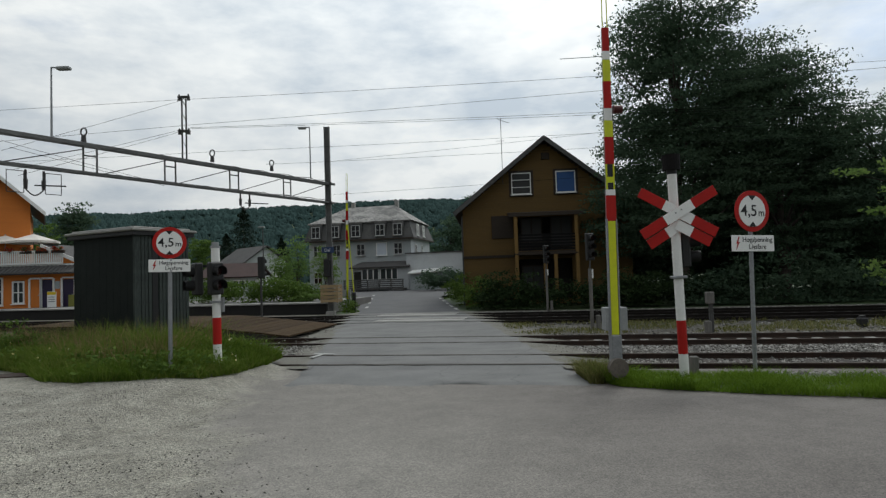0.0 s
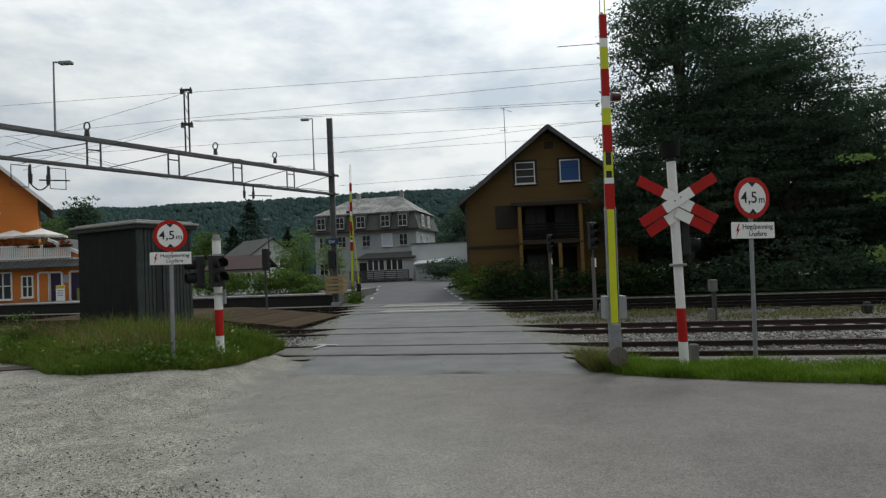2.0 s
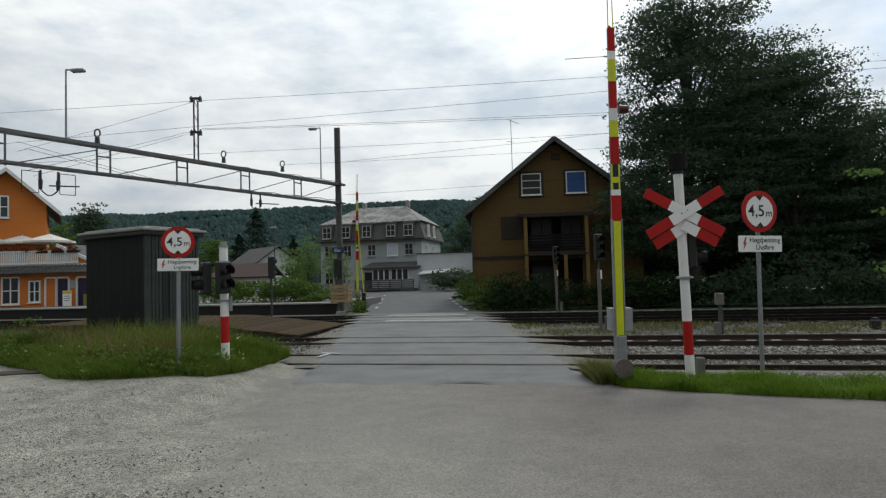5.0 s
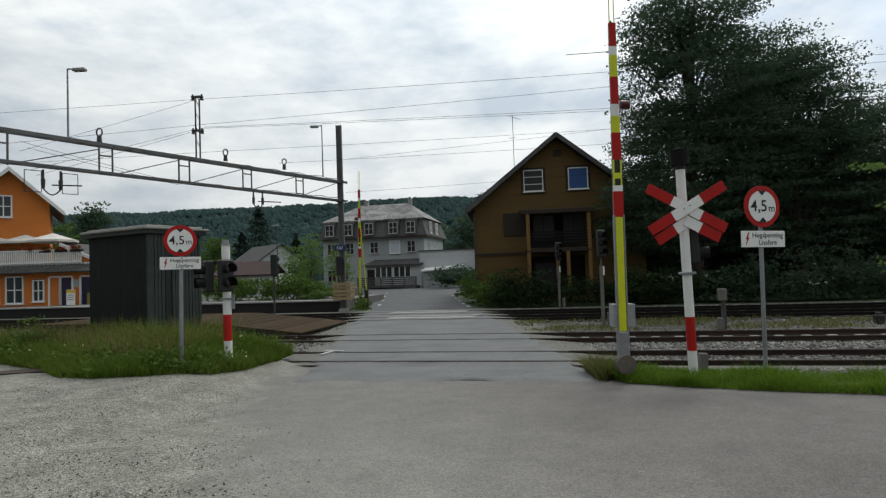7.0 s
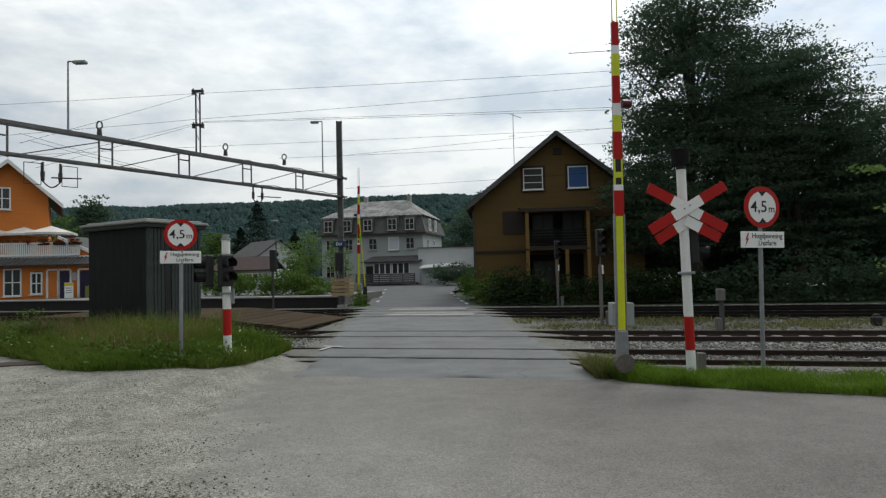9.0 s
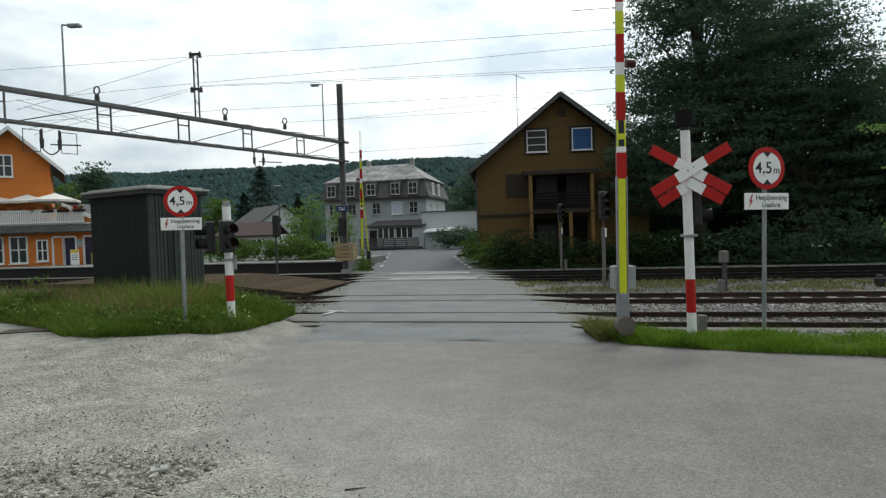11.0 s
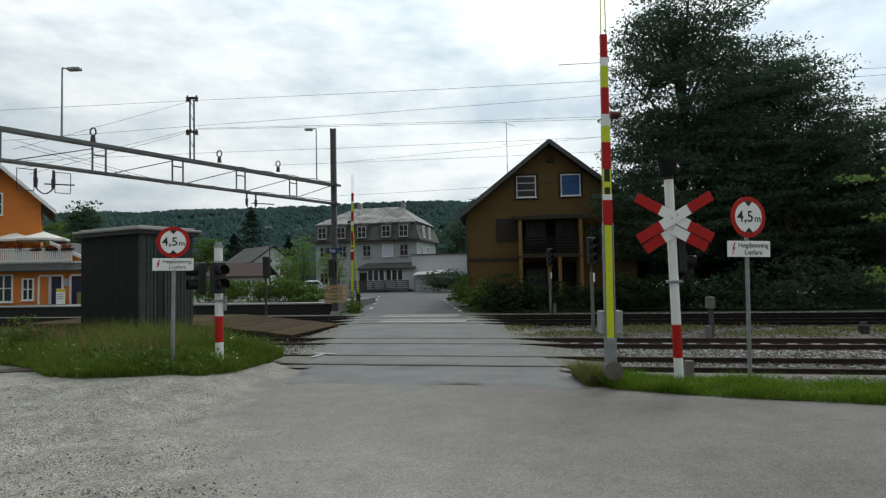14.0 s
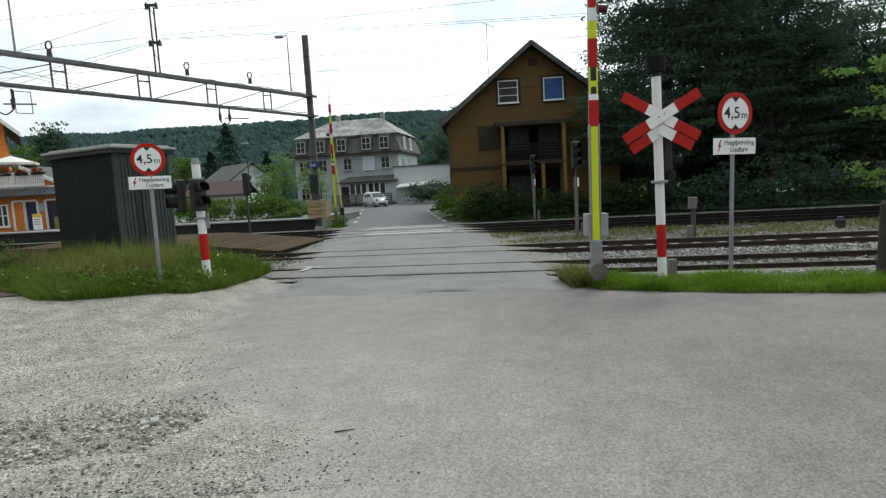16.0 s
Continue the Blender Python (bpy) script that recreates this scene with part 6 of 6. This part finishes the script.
keep = x > np.interp(off, [12, 17], [2.7, 3.2]) - 0.3 + 0.5 * rng.uniform(0, 1, n)
x, off = x[keep], off[keep]
stones("ballast_stones", x, off + SLOPE * x, rng.uniform(-0.10, -0.06, len(x)), rng.uniform(0.05, 0.12, len(x)), M_BALLAST, "pale grey ballast stones round the nearest tracks")
n = 9000
x = rng.uniform(1.5, 30, n)
off = np.where(rng.uniform(0, 1, n) < 0.5, rng.uniform(18.6, 23.9, n), rng.uniform(29.6, 31.6, n))
stones("ballast_stones_far", x, off + SLOPE * x, rng.uniform(-0.10, -0.06, n), rng.uniform(0.06, 0.13, n), M_BALLAST, "grey ballast stones beside the farther tracks")
n = 1500
x = rng.uniform(-6.5, -3.2, n)
stones("ballast_stones_left", x, rng.uniform(15.4, 17.4, n) + SLOPE * (x + 3), rng.uniform(-0.02, 0.03, n), rng.uniform(0.05, 0.11, n), M_BALLAST, "pale ballast stones at the road's edge")
n = 44000
x = 0.4 - 7.5 * rng.uniform(0, 1, n)
y = 3.0 + 7.5 * rng.uniform(0, 1, n) ** 1.6
ok = x < np.array([gravel_edge(q) for q in y]) + 0.45 * rng.normal(size=n)
ok &= np.array([noise.noise((p * 0.8, q * 1.6, 11)) for p, q in zip(x, y)]) > rng.uniform(-0.6, 0.35, n)
x, y = x[ok], y[ok]
stones("gravel_stones", x, y, np.array([land(p, q) for p, q in zip(x, y)]) + 0.002, 0.007 + 0.022 * rng.uniform(0, 1, len(x)) ** 4, M_GRAVEL, "loose grey gravel on the yard")
n = 3200
a, r = rng.uniform(0, 6.28, n), np.sqrt(rng.uniform(0, 1.1, n))
x, y = -2.6 + 1.1 * r * np.cos(a), 4.15 + 0.66 * r * np.sin(a)
stones("rubble", x, y, np.array([land(p, q) for p, q in zip(x, y)]) - 0.035, 0.010 + 0.055 * rng.uniform(0, 1, n) ** 4, M_RUBBLE, "broken stones in the yard's shallow hollow")
n = 2600
y = rng.uniform(12.6, 30, n)
s = np.where(rng.uniform(0, 1, n) < 0.5, -1, 1)
x = np.where(s < 0, -3.5 - (y - 13.8) * 0.085 - np.abs(rng.normal(size=n)) * 1.0 + 0.25, 2.75 - (y - 12.4) * 0.092 + np.abs(rng.normal(size=n)) * 0.6 - 0.25)
stones("shoulder_grit", x, y + SLOPE * x, rng.uniform(-0.02, 0.03, n), 0.015 + 0.06 * rng.uniform(0, 1, n) ** 2, M_BALLAST, "loose grit along the crossing's edges")
n = 9000
x = 4.6 + 16 * rng.uniform(0, 1, n) ** 1.3
a = np.maximum(edge(RV, x) + 0.45, 12.0 + SLOPE * x - 0.3 * np.maximum(0, x - 4.6) - 0.35)
b = 12.3 + SLOPE * x
y = a + (b - a) * rng.uniform(0, 1, n)
ok = b > a
x, y = x[ok], y[ok]
stones("verge_ballast", x, y, np.array([land(p, q) for p, q in zip(x, y)]) + rng.uniform(-0.01, 0.02, len(x)), rng.uniform(0.05, 0.11, len(x)), M_BALLAST, "ballast stones spilling towards the verge")

# ---- small things beside the tracks ----
far_barrier, far_boom = barrier(pose(-5.68, 34.3, 0.0, 0, -1.0, 184), "farther yellow and red railway barrier with raised boom", 8.1, 0.8)
part("boom_stay", rod(B(), (-0.42, 0.05, 0.5), (-0.04, 0.05, 5.0), 0.035, 0.025, 8), M_YELLOW, far_boom)
part("control_box", box(B(), (-0.36, 0.0, 0.5), (0.24, 0.24, 1.2), bevel=0.03), M_BLACK, far_barrier, "dark control box")


def signal_on_pole(name, x, y, top, head_z, lamps, turn, label, pole_mat, r=0.05):
    t = thing(name, pose(x, y, 0), label, "signal", "small railway signals")
    part("pole", rod(B(), (0, 0, -0.2), (0, 0, top), r, n=10), pole_mat, t)
    if lamps:
        signal_head(t, pose(0.02, 0.0, head_z, 0, 0, turn), lamps)
    return t


signal_on_pole("back_signal", -7.88, 25.3, 2.6, 2.55, 3, 165, "black signal seen from behind on a thin pole", M_DARKSTEEL, 0.045)
M_OLDWOOD = mat("grey_weathered_wood", (0.17, 0.16, 0.145), (0.10, 0.095, 0.088), big=3, fine=20, stretch=(3, 3, 0.5), bump=0.4)
for x, y, h in ((5.05, 20.3, 2.05), (5.3, 30.5, 2.1)):
    t = signal_on_pole("track_signal", x, y, h, h + 0.75, 3, 20, "grey post with a dark railway signal on top", M_OLDWOOD, 0.062)
    part("white_mark", box(B(), (0.06, -0.1, h - 0.18), (0.05, 0.02, 0.3)), M_SIGNWHITE, t)
    part("stay", rod(B(), (0, 0, h - 0.05), (0.02, 0, h + 0.5), 0.03, n=8), M_DARKSTEEL, t)
    part("cable_stub", box(B(), (0.2, -0.05, 0.2), (0.14, 0.14, 0.5), bevel=0.02), M_OLDWOOD, t)


def bollard(x, y, h):
    t = thing("cable_post", pose(x, y, 0), "small grey trackside post with a box head", "post", "trackside posts")
    part("stem", box(B(), (0, 0, h / 2), (0.11, 0.11, h), bevel=0.01), M_DARKSTEEL, t)
    part("head_box", box(B(), (-0.02, 0, h - 0.05), (0.22, 0.2, 0.36), bevel=0.02), M_OLDWOOD, t)
    part("side_box", box(B(), (-0.12, -0.02, 0.18), (0.16, 0.2, 0.36), bevel=0.02), M_OLDWOOD, t)


bollard(8.05, 17.85, 1.1)
single("point_machine", box(box(B(), (0, 0, 0.08), (0.26, 0.3, 0.3), bevel=0.05), (0, 0, 0.25), (0.16, 0.18, 0.08), bevel=0.02), M_BLACK, "squat black point machine between the tracks", "track equipment", pose(13.2, 18.7, 0, 0, 0, -10))
single("marker_stub", box(B(), (0, 0, 0.15), (0.16, 0.12, 0.42), bevel=0.02), M_OLDWOOD, "short grey stub post at the pole's foot", "post", pose(4.62, 11.05, 0.0, 0, 3, 8))


def fence():
    t = thing("fence", pose(7.28, 9.2, 0, 0, 1.5, 0), "dark weathered wooden roadside fence", "fence")
    for i, x in enumerate((0.0, 2.6, 5.2, 7.8)):
        part("fence_post", rod(rod(B(), (x, -0.42 * x, -0.1), (x + 0.02, -0.42 * x, 1.32), 0.078, 0.072, 10), (x + 0.02, -0.42 * x, 1.32), (x + 0.02, -0.42 * x, 1.36), 0.072, 0.045, 10), M_TIMBER, t)
        if i < 3:
            part("fence_rail", rod(B(), (x, -0.42 * x + 0.08, 1.05), (x + 2.6, -0.42 * (x + 2.6) + 0.08, 1.05), 0.05, n=8), M_TIMBER, t)


fence()


def pallet_box():
    t = thing("wooden_crate", pose(-6.35, 33.0, 0.6, 0, 0, -8), "slatted pale wooden crate on the platform's end", "crate")
    for i in range(5):
        part("slat", box(B(), (0, -0.4, 0.12 + 0.2 * i), (1.02, 0.025, 0.15), bevel=0.004), M_PALEWOOD, t)
        part("slat", box(B(), (0.5, 0, 0.12 + 0.2 * i), (0.025, 0.76, 0.15), bevel=0.004), M_PALEWOOD, t)
        part("slat", box(B(), (-0.5, 0, 0.12 + 0.2 * i), (0.025, 0.76, 0.15), bevel=0.004), M_PALEWOOD, t)
        part("slat", box(B(), (0, 0.4, 0.12 + 0.2 * i), (1.02, 0.025, 0.15), bevel=0.004), M_PALEWOOD, t)
    for sx in (-0.44, 0.44):
        for sy in (-0.35, 0.35):
            part("corner_post", box(B(), (sx, sy, 0.5), (0.07, 0.07, 1.0)), M_PALEWOOD, t)


M_PALEWOOD = mat("pale_rough_wood", (0.36, 0.26, 0.14), (0.26, 0.185, 0.10), big=3, fine=20, stretch=(1, 4, 4), bump=0.2, spread=0.15)
pallet_box()


def lamp_post(x, y, h):
    t = thing("street_lamp", pose(x, y, 0.4), "slim dark street lamp with a flat head", "street lamp")
    part("pole", rod(B(), (0, 0, 0), (0, 0, h), 0.06, 0.04, 8), M_DARKSTEEL, t)
    part("lamp_head", box(B(), (-0.1, 0, h + 0.03), (0.5, 0.3, 0.12), bevel=0.04), M_GREYBOX, t)


lamp_post(-14.6, 47.5, 5.8)


def menu_board():
    t = thing("sandwich_board", pose(-27.55, 41.2, 0.55, 0, 0, 6), "white advertising board with a yellow top", "sign board")
    part("board", box(B(), (0, 0, 0.55), (0.6, 0.05, 1.1), bevel=0.01), M_SIGNWHITE, t)
    part("yellow_top", box(B(), (0, -0.03, 0.98), (0.58, 0.012, 0.2)), mat("yellow_print", (0.7, 0.5, 0.02), bump=0), t)
    for i in range(3):
        part("print_bar", box(B(), (0, -0.03, 0.72 - 0.16 * i), (0.4, 0.012, 0.06)), M_GREYBOX, t)


menu_board()
M_PETAL = island_mat("red_petals", (0.40, 0.02, 0.02), (0.55, 0.05, 0.04), (0.05, 0.10, 0.03))
for i in range(6):
    t = thing("flower_box", pose(-27.6 - 1.15 * i, 42.0, 4.5), "box of red geraniums on the terrace railing", "flower box", "flower boxes")
    part("trough", box(B(), (0, 0, 0), (0.9, 0.22, 0.2), bevel=0.02), M_YTRIM, t)
    _, p = lobe_points([(0, -0.05, 0.2, 0.45, 0.18, 0.17)], 22, 10, 0.06, 0.3)
    o = new("geraniums", leaf_mesh("geraniums", p, 0.12, M_PETAL, slim=0.8))
    o.parent = t

# paint on the road
M_LINE = mat("worn_road_paint", (0.50, 0.50, 0.48), (0.27, 0.27, 0.26), rough=0.7, big=5, fine=30, contrast=0.6, bump=0.1)


def dash(x, y, l, w, ang, z=0.036):
    single("road_marking", box(B(), (0, 0, 0), (w, l, 0.006)), M_LINE, "worn white line painted on the asphalt", "road marking", pose(x, y, land(x, y) + z, 0, 0, ang), "road markings", "structure")


dash(-3.25, 15.0, 0.7, 0.13, -18, 0.074)
dash(-3.15, 15.25, 0.12, 0.62, -25, 0.079)
for k in range(5):
    yy = 33.0 + 2.6 * k
    dash(road_right(yy) - 0.25, yy, 1.4, 0.16, 5.2)
for k in range(4):
    yy = 37 + 4.2 * k
    dash(road_left(yy) + 0.55, yy, 1.8, 0.18, 5)

single("iron_cover", box(B(), (0, 0, 0), (1.15, 0.5, 0.03), bevel=0.01), M_RUST, "flat rusty iron cover in the gravel", "cover", pose(-8.3, 11.3, 0.375, 0, 0, 14))
single("stick", rod(B(), (-0.07, 0, 0), (0.07, 0.02, 0.004), 0.006, 0.004, 6), M_RUST, "small brown stick lying on the asphalt", "stick", pose(-0.56, 3.78, land(-0.56, 3.78) + 0.006))
single("flat_stone", box(B(), (0, 0, 0), (0.13, 0.085, 0.022), bevel=0.004), M_CONCRETE, "flat pale stone in the gravel", "stone", pose(-2.15, 4.3, land(-2.15, 4.3) - 0.02, 4, 3, 30))


# ---- the car ----
def car():
    t = thing("car", pose(-70, 62, 0.5), "small silver-white rounded city car driving on the far road", "car")
    side = [(-1.68, 0.35), (-1.70, 0.75), (-1.62, 1.05), (-1.35, 1.48), (-0.9, 1.6), (-0.1, 1.6), (0.45, 1.45), (1.0, 1.02), (1.5, 0.86), (1.70, 0.6), (1.70, 0.32), (1.3, 0.2), (-1.3, 0.2)]
    bm = prism(B(), side, 1.46)
    for v in bm.verts:
        if v.co.z > 1.0:
            v.co.y *= 1 - 0.28 * (v.co.z - 1.0)
        if abs(v.co.x) > 1.4:
            v.co.y *= 0.9
    bmesh.ops.bevel(bm, geom=[e for e in bm.edges], offset=0.05, segments=2, affect="EDGES")
    part("body", bm, M_CARPAINT, t, smooth=True)
    ws = prism(B(), [(0.42, 1.46), (0.98, 1.05), (1.02, 1.07), (0.46, 1.49)], 1.22)
    part("windscreen", ws, M_CARGLASS, t, "dark windscreen")
    for s in (-1, 1):
        part("side_window", prism(B(), [(-1.2, 1.08), (-1.05, 1.42), (0.3, 1.42), (0.75, 1.08)], 0.02, Matrix.Translation((0, s * 0.665, 0)) @ Matrix.Rotation(s * 0.2, 4, "X") @ Matrix.Translation((0, s * 0.26, -0.02))), M_CARGLASS, t)
        part("headlight", box(B(), (1.52, s * 0.52, 0.78), (0.28, 0.24, 0.16), bevel=0.04), M_GLASSREFL, t, "clear headlight")
        part("mirror", box(B(), (0.62, s * 0.8, 1.1), (0.12, 0.16, 0.12), bevel=0.03), M_CARPAINT, t)
        for x in (-1.15, 1.12):
            w = part("wheel", rod(B(), (x, s * 0.72, 0.29), (x, s * 0.56, 0.29), 0.29, n=24), M_BLACK, t, "black tyre with grey rim")
            part("rim", rod(B(), (x, s * 0.735, 0.29), (x, s * 0.70, 0.29), 0.18, n=16), M_STEEL, w)
    part("grille", box(B(), (1.7, 0, 0.42), (0.06, 0.8, 0.16), bevel=0.02), M_BLACK, t)
    part("number_plate", box(B(), (1.73, 0, 0.56), (0.02, 0.5, 0.11)), M_SIGNWHITE, t)
    return t


M_CARGLASS = glass_mat("tinted_car_glass", (0.02, 0.022, 0.025), 0.2)
M_CARGLASS.node_tree.nodes["Principled BSDF"].inputs["Specular IOR Level"].default_value = 0.15
M_CARPAINT = mat("silver_white_car_paint", (0.62, 0.64, 0.66), (0.58, 0.60, 0.62), rough=0.25, bump=0, spec=0.6)
small_car = car()
small_car.scale = (0.9, 0.9, 0.9)


def motions():
    way = [(0.0, -84.0, 62.4, 2), (12.0, -23.5, 61.4, 2), (14.0, -13.8, 60.6, -2), (14.5, -11.3, 60.2, -8), (15.0, -8.3, 58.9, -26), (15.5, -6.7, 57.2, -43), (16.0, -5.45, 55.2, -60)]
    walk(small_car, [(t, pose(x, y, land(x, y) - 0.05, 0, 0, a)) for t, x, y, a in way])


motions()
